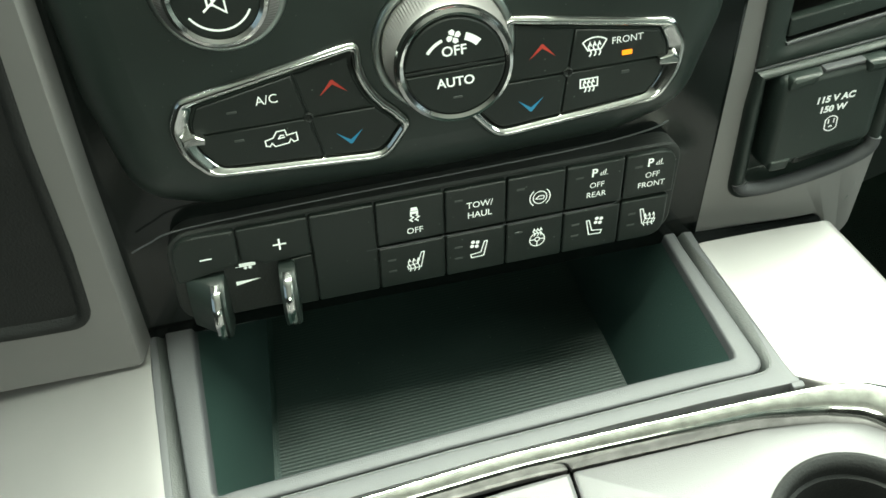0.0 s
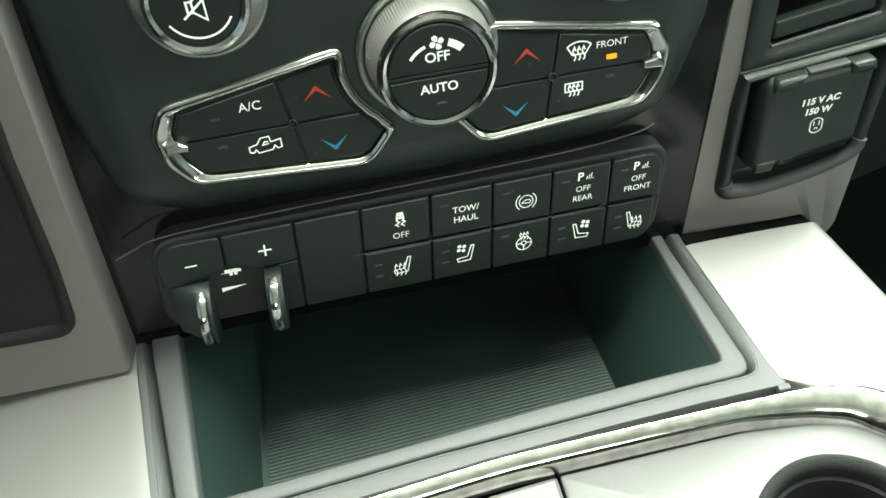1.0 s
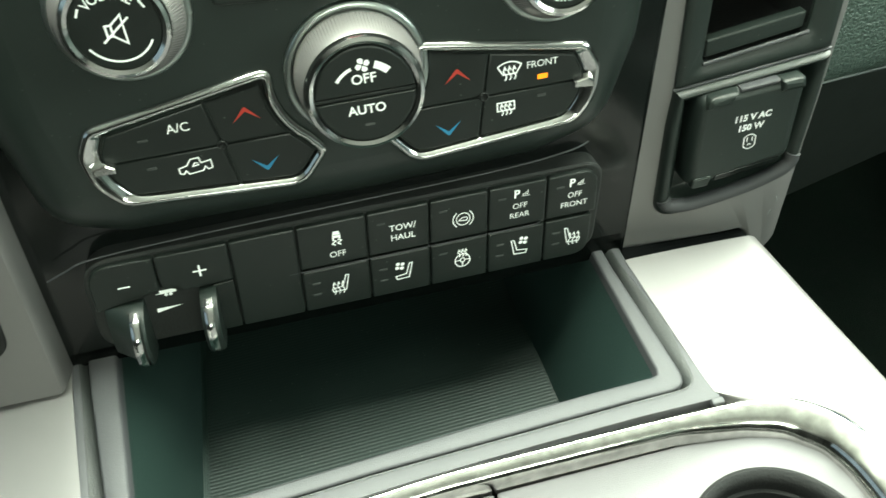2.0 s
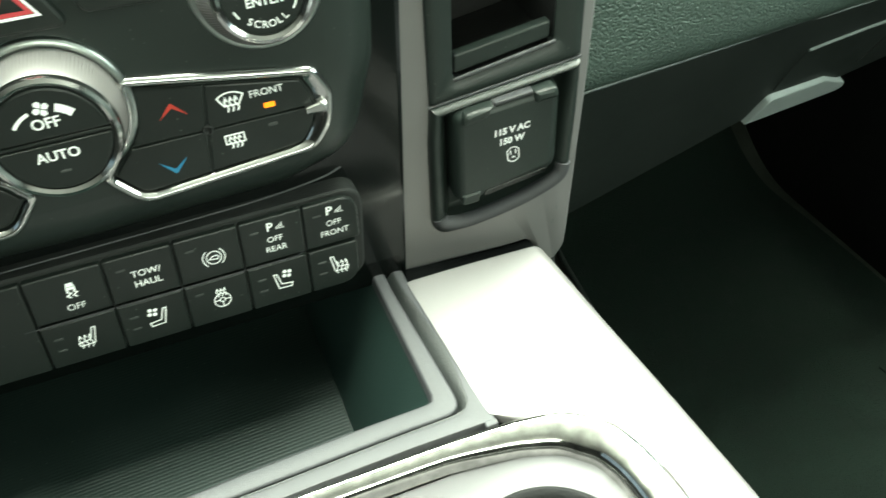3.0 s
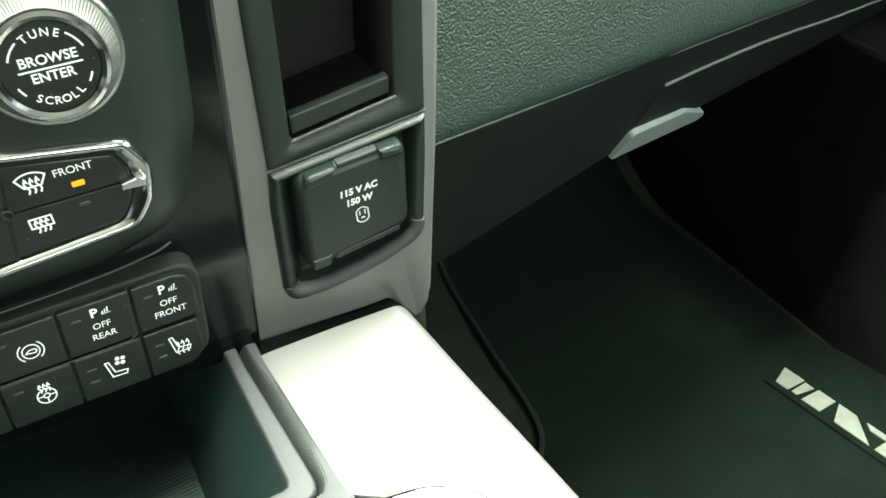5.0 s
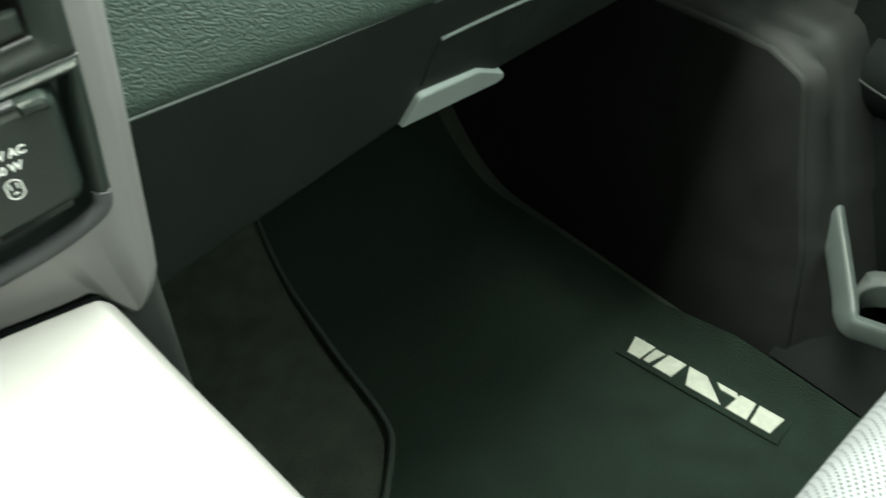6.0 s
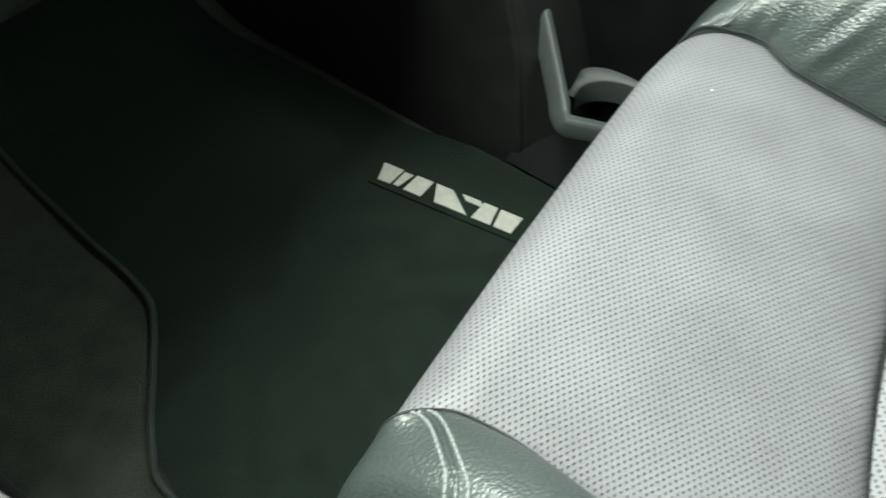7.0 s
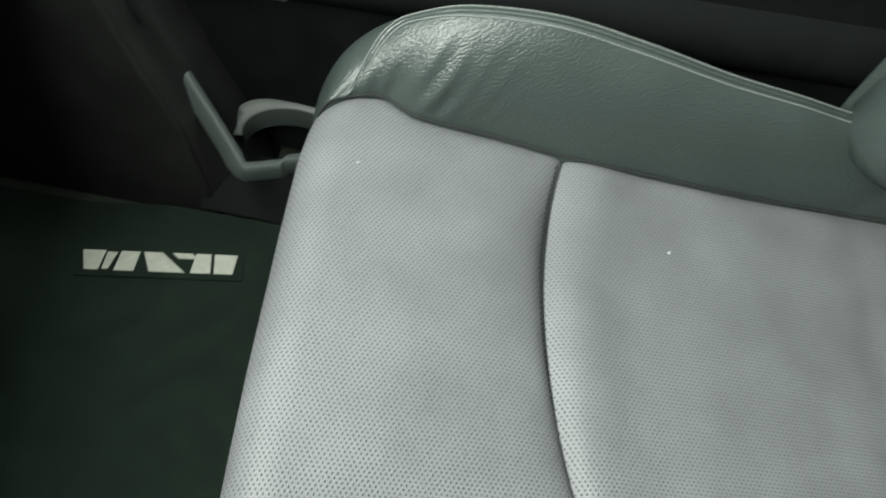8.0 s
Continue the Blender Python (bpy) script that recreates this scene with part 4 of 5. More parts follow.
def lever(x0, x1, taper):
    prof = [(-0.001, 0.0030), (0.006, 0.0030), (0.012, 0.0005), (0.0165, -0.0055), (0.0175, -0.0120), (0.0160, -0.0185), (0.0125, -0.0235), (0.005, -0.0250), (-0.001, -0.0250)]
    bm = bmesh.new()
    loops = []
    for x, k in ((x0, taper), (x0 + 0.0008, taper + 0.05 if taper < 1 else 1.0), ((x0 + x1) / 2, (taper + 1) / 2 + 0.05), (x1 - 0.001, 1.0), (x1, 0.93)):
        loops.append([bm.verts.new(MB @ Vector((x, v * (0.85 + 0.15 * k), max(h * k, -0.001)))) for h, v in prof])
    for a, b in zip(loops, loops[1:]):
        for i in range(len(prof) - 1):
            bm.faces.new((a[i], a[i + 1], b[i + 1], b[i]))
    bm.faces.new(loops[0])
    bm.faces.new(loops[-1][::-1])
    ch = bmesh.new()
    cx = x1 - 0.0038

    def strip(s, t):
        q = 1.2 + t * 5.6
        i = int(q)
        f = q - i
        h = prof[i][0] * (1 - f) + prof[i + 1][0] * f
        v = prof[i][1] * (1 - f) + prof[i + 1][1] * f
        return MB @ Vector((cx + 0.0036 * (s - 0.5), v, h * (1.0) + 0.0006 + 0.0007 * math.sin(math.pi * s)))
    grid(strip, 6, 22, ch)
    return bm, ch


for x0, x1, tp in ((-0.1150, -0.0985, 0.18), (-0.0752, -0.0682, 0.92)):
    body, ch = lever(x0, x1, tp)
    lv = part("slide_lever", body, SOFT_BLACK, brake)
    part("chrome_face", ch, CHROME, lv, "chrome lever face")

# ---- power outlet and pocket in the silver trim ----
outlet = thing("power_outlet", (0.184, 0.006, 0.50), "black household power outlet with a hinged cover in silver trim", "power outlet")


def lo(x, z):
    return lc(x, z)


hs = rpoly([lo(0.1484, 0.5558) + (0.001,), lo(0.1461, 0.5385) + (0.02,), lo(0.1433, 0.4877) + (0.011,), lo(0.165, 0.4895) + (0.02,), lo(0.196, 0.4985) + (0.03,), lo(0.2125, 0.5085) + (0.014,), lo(0.2165, 0.545) + (0.02,), lo(0.2182, 0.5682) + (0.001,)], 0.004, 7)
bm = bmesh.new()
band(bm, hs, MC, [(-0.0006, -0.012), (-0.0002, -0.001), (0.0001, 0.0016), (0.0008, 0.0036), (0.0020, 0.0050), (0.0036, 0.0054), (0.0054, 0.0044), (0.0070, 0.0022), (0.0082, -0.0008), (0.0092, -0.0034), (0.0105, -0.0052), (0.0120, -0.0058)], True, True)
part("housing", bm, SOFT_BLACK, outlet, "black housing with rolled lip", 50)
# grey roll along the black housing's foot; its colour stands for a gloss highlight
part("lip", tube(smooth_path([MC @ Vector((*lo(x, z), 0.0030)) for x, z in ((0.1478, 0.4985), (0.1500, 0.4945), (0.160, 0.4938), (0.175, 0.4968), (0.190, 0.5012), (0.203, 0.5068), (0.2085, 0.5112), (0.2098, 0.5165))], 8), 0.0037, 12), RIM, outlet, "rolled lip, highlight put in as grey colour", 60)
cv = rpoly([lo(0.1578, 0.5535) + (0.006,), lo(0.1556, 0.5065) + (0.006,), lo(0.2040, 0.5190) + (0.007,), lo(0.2062, 0.5610) + (0.007,)], 0.004, 8)
bm = bmesh.new()
band(bm, cv, MC, [(-0.0016, -0.006), (-0.0012, 0.0020), (-0.0002, 0.0064), (0.0010, 0.0086), (0.0024, 0.0096), (0.0040, 0.0099)], True, True)
cover = part("cover", bm, SOFT_BLACK, outlet, "hinged black cover", 50)
MCU = basis(MC @ Vector((*lo(0.182, 0.533), 0.0099)), (0.982, -0.119, 0.13), (-0.02, 0.085, 0.99))
bm = words("115 V AC", 0.0043, MCU, 0.0010, 0.0098, 0, shear=0.10, bold=0.00022)
words("150 W", 0.0043, MCU, 0.0006, 0.0046, 0, bm, shear=0.10, bold=0.00022)
part("lettering", bm, WHITE, cover, "white letters 115 V AC 150 W")
o8 = [[(x * 0.0033, y * 0.0038) for x, y in (*arc(0, 0, 1.0, 35, 145, 6), *arc(0, 0, 1.0, 215, 325, 6), (math.cos(radians(35)), math.sin(radians(35))))]]
part("outlet_symbol", strokes(o8 + [[(-0.0012, 0.0022), (-0.0012, 0.0002)], [(0.0012, 0.0022), (0.0012, 0.0002)], arc(0, -0.0018, 0.0006, 0, 180, 6)], 0.0006, MCU, 0, 1, (0.0012, -0.0032)), WHITE, cover, "white socket symbol")


def cov(u, v):
    """Place on the cover's face: u along its top from left to right, v down from the top, in metres."""
    p, q, r = Vector(lo(0.1578, 0.5535)), Vector(lo(0.2062, 0.5610)), Vector(lo(0.1556, 0.5065))
    return tuple(p + (q - p).normalized() * u + (r - p).normalized() * v)


# two hinge tabs with a bevelled inner end, and the narrow bar between them
part("hinge_tab", slab(rpoly([cov(0.0025, 0.0060) + (0.002,), cov(0.0030, -0.0006) + (0.003,), cov(0.0178, -0.0006) + (0.001,), cov(0.0140, 0.0052) + (0.0015,)], 0.001), MC, 0.004, 0.0120, 0.0024), SOFT_BLACK, cover)
part("hinge_tab", slab(rpoly([cov(0.0368, 0.0050) + (0.0008,), cov(0.0358, -0.0008) + (0.001,), cov(0.0465, -0.0008) + (0.005,), cov(0.0480, 0.0055) + (0.002,)], 0.001), MC, 0.004, 0.0126, 0.0024), SOFT_BLACK, cover)
part("hinge_bar", slab(rpoly([cov(0.0180, 0.0010), cov(0.0180, -0.0010), cov(0.0358, -0.0010), cov(0.0358, 0.0010)], 0.0004), MC, 0.004, 0.0098, 0.0008), RIM, cover, "pale grey edge of the hinge bar")
# lifting lip along the foot of the cover; beside it a dark strip paints a slot's shade
part("pull_scoop", slab(rpoly([cov(0.0020, 0.0472) + (0.002,), cov(0.0022, 0.0418) + (0.001,), cov(0.0118, 0.0418) + (0.001,), cov(0.0104, 0.0472) + (0.001,)], 0.001), MC, 0.004, 0.0108, 0.001), SOFT_BLACK, cover)
part("pull_slot", slab(rpoly([cov(0.0130, 0.0455), cov(0.0136, 0.0428), cov(0.0440, 0.0408), cov(0.0436, 0.0432)], 0.0006), MC, 0.004, 0.01005, 0.0001), PIANO, cover, "slot shade as a flat dark strip")

pocket = thing("storage_pocket", (0.184, 0.012, 0.57), "open black storage pocket with a sloped ledge in silver trim", "storage pocket")
po = rpoly([lo(0.1484, 0.5562) + (0.001,), lo(0.2182, 0.5686) + (0.001,), lo(0.2215, 0.62) + (0.0,), lo(0.229, 0.74) + (0.0,), lo(0.158, 0.74) + (0.0,), lo(0.1507, 0.614) + (0.0,)], 0.001)
pin = rpoly([lo(0.1600, 0.5668) + (0.002,), lo(0.2062, 0.5765) + (0.002,), lo(0.2098, 0.62) + (0.0,), lo(0.2165, 0.73) + (0.0,), lo(0.1690, 0.73) + (0.0,), lo(0.1626, 0.6118) + (0.0,)], 0.002)


bm = ring(po, pin, MC, [(0, 0, -0.002), (0, 0, 0.0012), (0, 0.0012, 0.0022), (0, 0.004, 0.0024), (1, -0.002, 0.0012), (1, 0, 0.0), (1, 0, -0.004)], 160)
part("frame", bm, SOFT_BLACK, pocket, "black pocket frame", 50)
bm = bmesh.new()
band(bm, pin, MC, [(0.0, -0.002), (0.0005, -0.058)], False, True)
part("liner", bm, KICK, pocket, "dark pocket liner")
part("ledge_plate", slab(rpoly([lo(0.1612, 0.5690), lo(0.2045, 0.5785), lo(0.2050, 0.5862), lo(0.1614, 0.5775)], 0.0012), MC, -0.006, -0.0005, 0.001), SOFT_BLACK, pocket, "sloped ledge plate")
# highlights along the ledge lip and the seam, laid on as thin grey tubes
part("lip_glint", tube([MC @ Vector((*lo(0.1602, 0.5672), 0.0014)), MC @ Vector((*lo(0.183, 0.5722), 0.0014)), MC @ Vector((*lo(0.2064, 0.5772), 0.0014))], 0.0009, 8), RIM, pocket)
part("seam_glint", tube([MC @ Vector((*lo(0.1478, 0.5560), 0.0016)), MC @ Vector((*lo(0.183, 0.5622), 0.0020)), MC @ Vector((*lo(0.2184, 0.5684), 0.0016))], 0.0007, 8), RIM, pocket)

left_pocket = thing("door_side_pocket", (-0.19, -0.004, 0.50), "black recessed panel in the silver trim by the driver", "trim pocket")
lp = rpoly([ll(-0.235, 0.4996) + (0,), ll(-0.1790, 0.5015) + (0.01,), ll(-0.1563, 0.5028) + (0.011,), ll(-0.1525, 0.540) + (0.02,), ll(-0.1503, 0.589) + (0.02,), ll(-0.1471, 0.624) + (0.02,), ll(-0.1393, 0.74) + (0,), ll(-0.235, 0.74) + (0,)], 0.01, 7)
bm = bmesh.new()
band(bm, lp, ML, [(-0.0004, -0.001), (0.0, 0.0016), (0.0015, 0.0022), (0.0045, 0.0012), (0.0075, -0.004), (0.010, -0.006)], True, True)
part("recess", bm, KICK, left_pocket, "black recessed panel", 50)
part("inset_panel", slab(rpoly([ll(-0.235, 0.511), ll(-0.1690, 0.511), ll(-0.1630, 0.5605), ll(-0.235, 0.566)], 0.004), ML, -0.008, -0.0045, 0.001), KICK, left_pocket)

# ---- centre console ----
console = thing("center_console", (0, -0.25, 0.0), "wide centre console with satin silver top and chrome band", "console")
XI = ([-0.60, -0.30, -0.18, -0.138, -0.1115, -0.098, -0.0915, -0.08, -0.01, 0.02], [0.198, 0.197, 0.195, 0.1905, 0.1815, 0.162, 0.1335, 0.1315, 0.1240, 0.1225])
XO = ([-0.60, -0.143, -0.08, -0.01, 0.02], [0.240, 0.2225, 0.2140, 0.1995, 0.1925])
XI_L = ([-0.60, -0.22, -0.158, -0.133, -0.119, -0.1105, -0.1035, -0.100, -0.08, -0.016, 0.02], [0.2095, 0.2085, 0.2045, 0.1955, 0.1825, 0.1645, 0.1345, 0.1338, 0.1345, 0.1418, 0.1445])
ZO = ([-0.60, -0.143, -0.08, -0.01, 0.02], [0.365, 0.4290, 0.4415, 0.4560, 0.4620])


XR_OUT = ([-0.60, -0.30, -0.20, -0.143, -0.088, -0.067, -0.045, -0.021, -0.006], [0.252, 0.2400, 0.2300, 0.2215, 0.2125, 0.2088, 0.2053, 0.2017, 0.1992])


def top_skin_right(s, t):
    """Nearly level, with a rounded shoulder over the passenger's side."""
    y = -0.0078 - 0.592 * t ** 1.6
    xi, xo = float(np.interp(y, *XI)), float(np.interp(y, *XR_OUT))
    zi = console_z(y) + 0.0006
    r, drop = 0.0095, 0.0018 + 0.012 * max(0.0, -y - 0.09)
    if s < 0.08:
        x, z = xi, zi - 0.006 * (1 - s / 0.08)
    elif s < 0.6:
        k = (s - 0.08) / 0.52
        x, z = xi + (xo - r - xi) * k, zi - drop * k * k
    elif s < 0.9:
        a = (s - 0.6) / 0.3 * math.pi / 2
        x, z = xo - r + r * math.sin(a), zi - drop - 0.015 * (1 - math.cos(a))
    else:
        k = (s - 0.9) / 0.1
        x, z = xo - 0.001 * k, zi - drop - 0.015 - 0.014 * k
    return Vector((x, y, z))


def top_skin_left(s, t):
    y = -0.0005 - 0.60 * t ** 1.6
    xi = float(np.interp(y, *XI_L))
    xo = float(np.interp(y, *XO)) + 0.045
    zi = console_z(y) + 0.0006
    w, dz = xo - xi, zi - float(np.interp(y, *ZO))
    if s < 0.08:
        x, z = xi, zi - 0.006 * (1 - s / 0.08)
    elif s < 0.7:
        k = (s - 0.08) / 0.62
        x, z = xi + (w - 0.006) * k, zi - dz * (0.55 * k + 0.30 * k * k)
    elif s < 0.9:
        a = (s - 0.7) / 0.2 * math.pi / 2
        x, z = xo - 0.006 + 0.010 * math.sin(a), zi - dz * 0.85 - 0.014 * (1 - math.cos(a))
    else:
        k = (s - 0.9) / 0.1
        x, z = xo + 0.004 - 0.002 * k, zi - dz * 0.85 - 0.014 - 0.012 * k
    return Vector((-x, y, z))


for sgn in (1, -1):
    ts = top_skin_right if sgn > 0 else top_skin_left
    part("top_panel", grid(ts, 40, 60), SILVER, console, "satin silver top panel", 60)
    part("side_panel", grid(lambda s, t: Vector((ts(1, t).x - sgn * (0.002 + 0.012 * s), ts(1, t).y, ts(1, t).z * (1 - s) - 0.01 * s)), 10, 40), GLOVE, console, "black grained side panel", 60)
# solid black block in place of the shadow between trim and silver top
bm = bmesh.new()
gap = [[bm.verts.new((x, y, z)) for x, y in ((0.1205, -0.0070), (0.1945, -0.0070), (0.1945, 0.0040), (0.1205, 0.0130))] for z in (0.440, 0.4690)]
bm.faces.new(gap[1])
for i in range(4):
    bm.faces.new((gap[0][i], gap[0][(i + 1) % 4], gap[1][(i + 1) % 4], gap[1][i]))
part("rear_gap_shade", bm, BLACKTRIM, console, "black block as shade in the gap behind the silver top")
part("corner_stub", slab(rect(0.129, -0.0425, 0.1345, -0.0395, 0.0008), MD, -0.002, 0.0010, 0.0005), RIM, console)
part("body", box(-0.195, -0.60, -0.01, 0.19, 0.28, 0.395, 0.01), GLOVE, console)

band_pts = [(-0.212, -0.40), (-0.211, -0.22), (-0.207, -0.158), (-0.198, -0.133), (-0.185, -0.119), (-0.167, -0.1105), (-0.135, -0.1035), (-0.095, -0.0995), (-0.06, -0.0968), (0.0, -0.0925), (0.03, -0.0919), (0.08, -0.0919), (0.1316, -0.0924),
            (0.148, -0.0937), (0.162, -0.0968), (0.174, -0.1040), (0.183, -0.1150), (0.1895, -0.136), (0.1935, -0.18), (0.196, -0.30), (0.197, -0.40)]
bp = smooth_path([(x, (y + 0.05) * 1.0084, 0) for x, y in band_pts], 8)
prof = [(-0.0002, -0.005), (0.0, -0.0002), (0.0005, 0.0008), (0.0014, 0.0013), (0.0028, 0.0012), (0.0050, 0.0008), (0.0072, 0.0002), (0.0090, -0.0008), (0.0106, -0.0024), (0.0118, -0.0046), (0.0126, -0.0070), (0.0131, -0.0086), (0.0133, -0.015)]
bm = bmesh.new()
rows_ = []
for i, p in enumerate(bp):
    d = (bp[min(i + 1, len(bp) - 1)] - bp[max(i - 1, 0)]).normalized()
    nin = Vector((d.y, -d.x, 0))
    rows_.append([bm.verts.new(MD @ (p + nin * (a * float(np.interp(p.x, [-0.19, -0.13, 0.11, 0.17], [1.3, 0.72, 0.72, 1.3]))) + Vector((0, 0, h)))) for a, h in prof])
for a, b in zip(rows_, rows_[1:]):
    for k in range(len(prof) - 1):
        bm.faces.new((a[k], a[k + 1], b[k + 1], b[k]))
part("chrome_band", bm, BANDCHROME, console, "bright chrome band round the cup holders", 60)

# cup holder deck inside the band
cups = thing("cup_holder", (0.03, -0.18, 0.40), "satin grey cup holder deck with a round dark well", "cup holder")
CC, CR = (0.1300, -0.1085), 0.0350
outer = [(0.0290, -0.0525, 0.001), (0.11, -0.0522), (0.152, -0.0560), (0.172, -0.0735), (0.1800, -0.105), (0.1825, -0.20), (0.1825, -0.36), (0.0290, -0.36)]
def deck_piece(outline, hole=None):
    bm = bmesh.new()
    pts = resample(rpoly(outline, 0.012, 8), 400)
    if area2(pts) < 0:
        pts = pts[::-1]
    lo0 = [bm.verts.new(MD @ Vector((x, y, -0.013))) for x, y in pts]
    lo1 = [bm.verts.new(MD @ Vector((x, y, -0.0095))) for x, y in pts]
    lo2 = [bm.verts.new(MD @ Vector((x, y, -0.0085))) for x, y in inset(pts, 0.0015)]
    for a, b in ((lo0, lo1), (lo1, lo2)):
        for i in range(400):
            j = (i + 1) % 400
            bm.faces.new((a[i], a[j], b[j], b[i]))
    if hole is None:
        bm.faces.new(lo2)
        return bm
    c, r = hole
    ins = inset(pts, 0.0015)
    a0 = [math.atan2(y - c[1], x - c[0]) for x, y in ins]
    ring = [bm.verts.new(MD @ Vector((c[0] + r * math.cos(a), c[1] + r * math.sin(a), -0.0085))) for a in a0]
    for i in range(400):
        j = (i + 1) % 400
        bm.faces.new((lo2[i], lo2[j], ring[j], ring[i]))
    return bm


part("deck", deck_piece(outer, (CC, CR + 0.004)), CUPGREY, cups, "satin grey deck")
part("deck_lid", deck_piece([(0.0275, -0.0525, 0.001), (0.0275, -0.36), (-0.19, -0.36), (-0.187, -0.11), (-0.178, -0.090), (-0.15, -0.0715), (-0.135, -0.0675), (-0.06, -0.0595), (0.0, -0.0540)]), CUPGREY, cups, "satin grey sliding lid")
mc = MD @ Matrix.Translation((CC[0], CC[1], 0))
part("well_ring", lathe(mc, [(CR + 0.0045, -0.0105), (CR + 0.0045, -0.0080), (CR + 0.003, -0.0070), (CR + 0.0008, -0.0078), (CR - 0.001, -0.011), (CR - 0.0015, -0.016), (CR - 0.003, -0.0165), (CR - 0.0035, -0.018), (CR - 0.005, -0.072)], 72, closed=False), KICK, cups, "black rubber well", 50)

# ---- storage tray ----
tray = thing("storage_tray", (0, -0.02, 0.40), "open dark storage tray with a ribbed rubber floor", "storage tray")
rim = resample(rpoly([(-0.1360, 0.055, 0.002), (-0.1338, 0.034, 0), (-0.1235, -0.0415, 0.005), (-0.0917, -0.0396, 0.03), (-0.0192, -0.0354, 0.03), (0.0951, -0.0318, 0.03), (0.1232, -0.0316, 0.008), (0.1196, 0.0043, 0.03), (0.1157, 0.0405, 0), (0.1150, 0.055, 0.002)], 0.006, 8), 240)
rin = resample(rpoly([(-0.1230, 0.055, 0.002), (-0.1207, 0.027, 0), (-0.1150, -0.0345, 0.004), (-0.1080, -0.0332, 0.01), (0.0311, -0.0252, 0.03), (0.0830, -0.0233, 0.03), (0.1125, -0.0228, 0.003), (0.1096, 0.0416, 0), (0.1090, 0.055, 0.002)], 0.008, 8), 240)
if area2(rim) < 0:
    rim, rin = rim[::-1], rin[::-1]
s0 = min(range(240), key=lambda i: (rin[i][0] - rim[0][0]) ** 2 + (rin[i][1] - rim[0][1]) ** 2)
rin = rin[s0:] + rin[:s0]
bm = bmesh.new()
loops = []
for q, h in ((rim, -0.006), (rim, 0.0), (inset(rim, 0.0005), 0.0008), (inset(rim, 0.0012), 0.0010), (inset(rin, -0.0014), 0.0010), (inset(rin, -0.0005), 0.0007), (rin, -0.0004), (inset(rin, 0.0010), -0.004)):
    loops.append([bm.verts.new(MD @ Vector((x, y, h))) for x, y in q])
for a, b in zip(loops, loops[1:]):
    for i in range(240):
        j = (i + 1) % 240
        bm.faces.new((a[i], a[j], b[j], b[i]))
gsk = rpoly([(-0.1405, 0.055, 0), (-0.1380, 0.034, 0), (-0.1300, -0.0430, 0.004), (-0.0917, -0.0410, 0.02), (-0.0192, -0.0368, 0.02), (0.0951, -0.0332, 0.02), (0.1268, -0.0326, 0.009), (0.1277, 0.0003, 0.03), (0.1204, 0.0414, 0), (0.1195, 0.055, 0)], 0.004, 7)
part("gasket", ring(gsk, rim, MD, [(0, -0.0003, -0.004), (0, 0.0, 0.0002), (0, 0.0008, 0.0002), (1, -0.0010, -0.0026), (1, -0.0004, -0.0034), (1, 0.0006, -0.0040)], 240), GASKET, tray, "dark grained gasket round the rim", 60)
srd = rpoly([(-0.1445, 0.055, 0), (-0.1420, 0.034, 0), (-0.1350, -0.0525, 0.003), (-0.0613, -0.0470, 0.02), (0.0, -0.0428, 0.02), (0.0532, -0.0408, 0.02), (0.0969, -0.0398, 0.02), (0.1352, -0.0400, 0.002), (0.1292, -0.0063, 0.03), (0.1247, 0.041, 0), (0.1242, 0.055, 0)], 0.004, 6)
part("surround", ring(srd, gsk, MD, [(0, 0, -0.008), (0, 0, -0.0012), (0, 0.0006, -0.0002), (1, -0.0006, 0.0004), (1, -0.0001, 0.0002), (1, 0.0004, -0.004)], 240), RIM, tray, "grey grained surround")
part("rim", bm, RIM, tray, "grey plastic rim", 50)


def bin_side(rin_pts):
    bm = bmesh.new()
    top = [MD @ Vector((x, y, -0.003)) for x, y in inset(rin_pts, 0.0010)]
    def low(p):
        x = min(max(p[0], -0.1170), 0.1120)
        k = (x + 0.1170) / 0.229
        xx = -0.1000 + 0.1810 * k
        yy = p[1] - 0.05
        yb = -0.0640 + 0.0085 * k
        yy = max(yb, yb + (yy + 0.0725) * 1.15) if yy < 0.0 else yy + 0.06
        return Vector((xx, min(yy, 0.062), 0.4150))
    bot = [low(p) for p in rin_pts]
    loops = []
    for k in range(9):
        f = k / 8
        loops.append([bm.verts.new(a.lerp(b, f).lerp(Vector((b.x, b.y, a.z + (b.z - a.z) * f)), 0.25 * f) if k < 8 else b) for a, b in zip(top, bot)])
    n = len(rin_pts)
    for a, b in zip(loops, loops[1:]):
        for i in range(n):
            j = (i + 1) % n
            bm.faces.new((a[i], a[j], b[j], b[i]))
    bm.faces.new(loops[-1])
    return bm


part("bin_roof", box(-0.150, 0.008, 0.4835, 0.128, 0.075, 0.4885, 0.001), PIANO, tray)
part("bin_back", box(-0.150, 0.070, 0.400, 0.128, 0.075, 0.483, 0.001), DARK, tray)
part("bin", bin_side(rin), TRAY, tray, "dark grey bin walls", 60)


def ribs(s, t):
    y = -0.060 + 0.118 * t
    k = 0.5 + 0.5 * math.cos(t * 58 * 2 * math.pi)
    return Vector((-0.0965 + (0.0805 + 0.0965) * s, y + 0.007 * s, 0.4162 + 0.00012 * k))


part("ribbed_mat", grid(ribs, 2, 464), RUBBER, tray, "ribbed black rubber mat", 80)

# short scratches in the chrome band and scuffs on the silver trim
def scuff(p, q, w, material, parent, label):
    bm = tube([Vector(p), Vector(p).lerp(Vector(q), 0.5) + Vector((0, 0, w * 0.3)), Vector(q)], w, 6)
    return part("scratch", bm, material, parent, label)


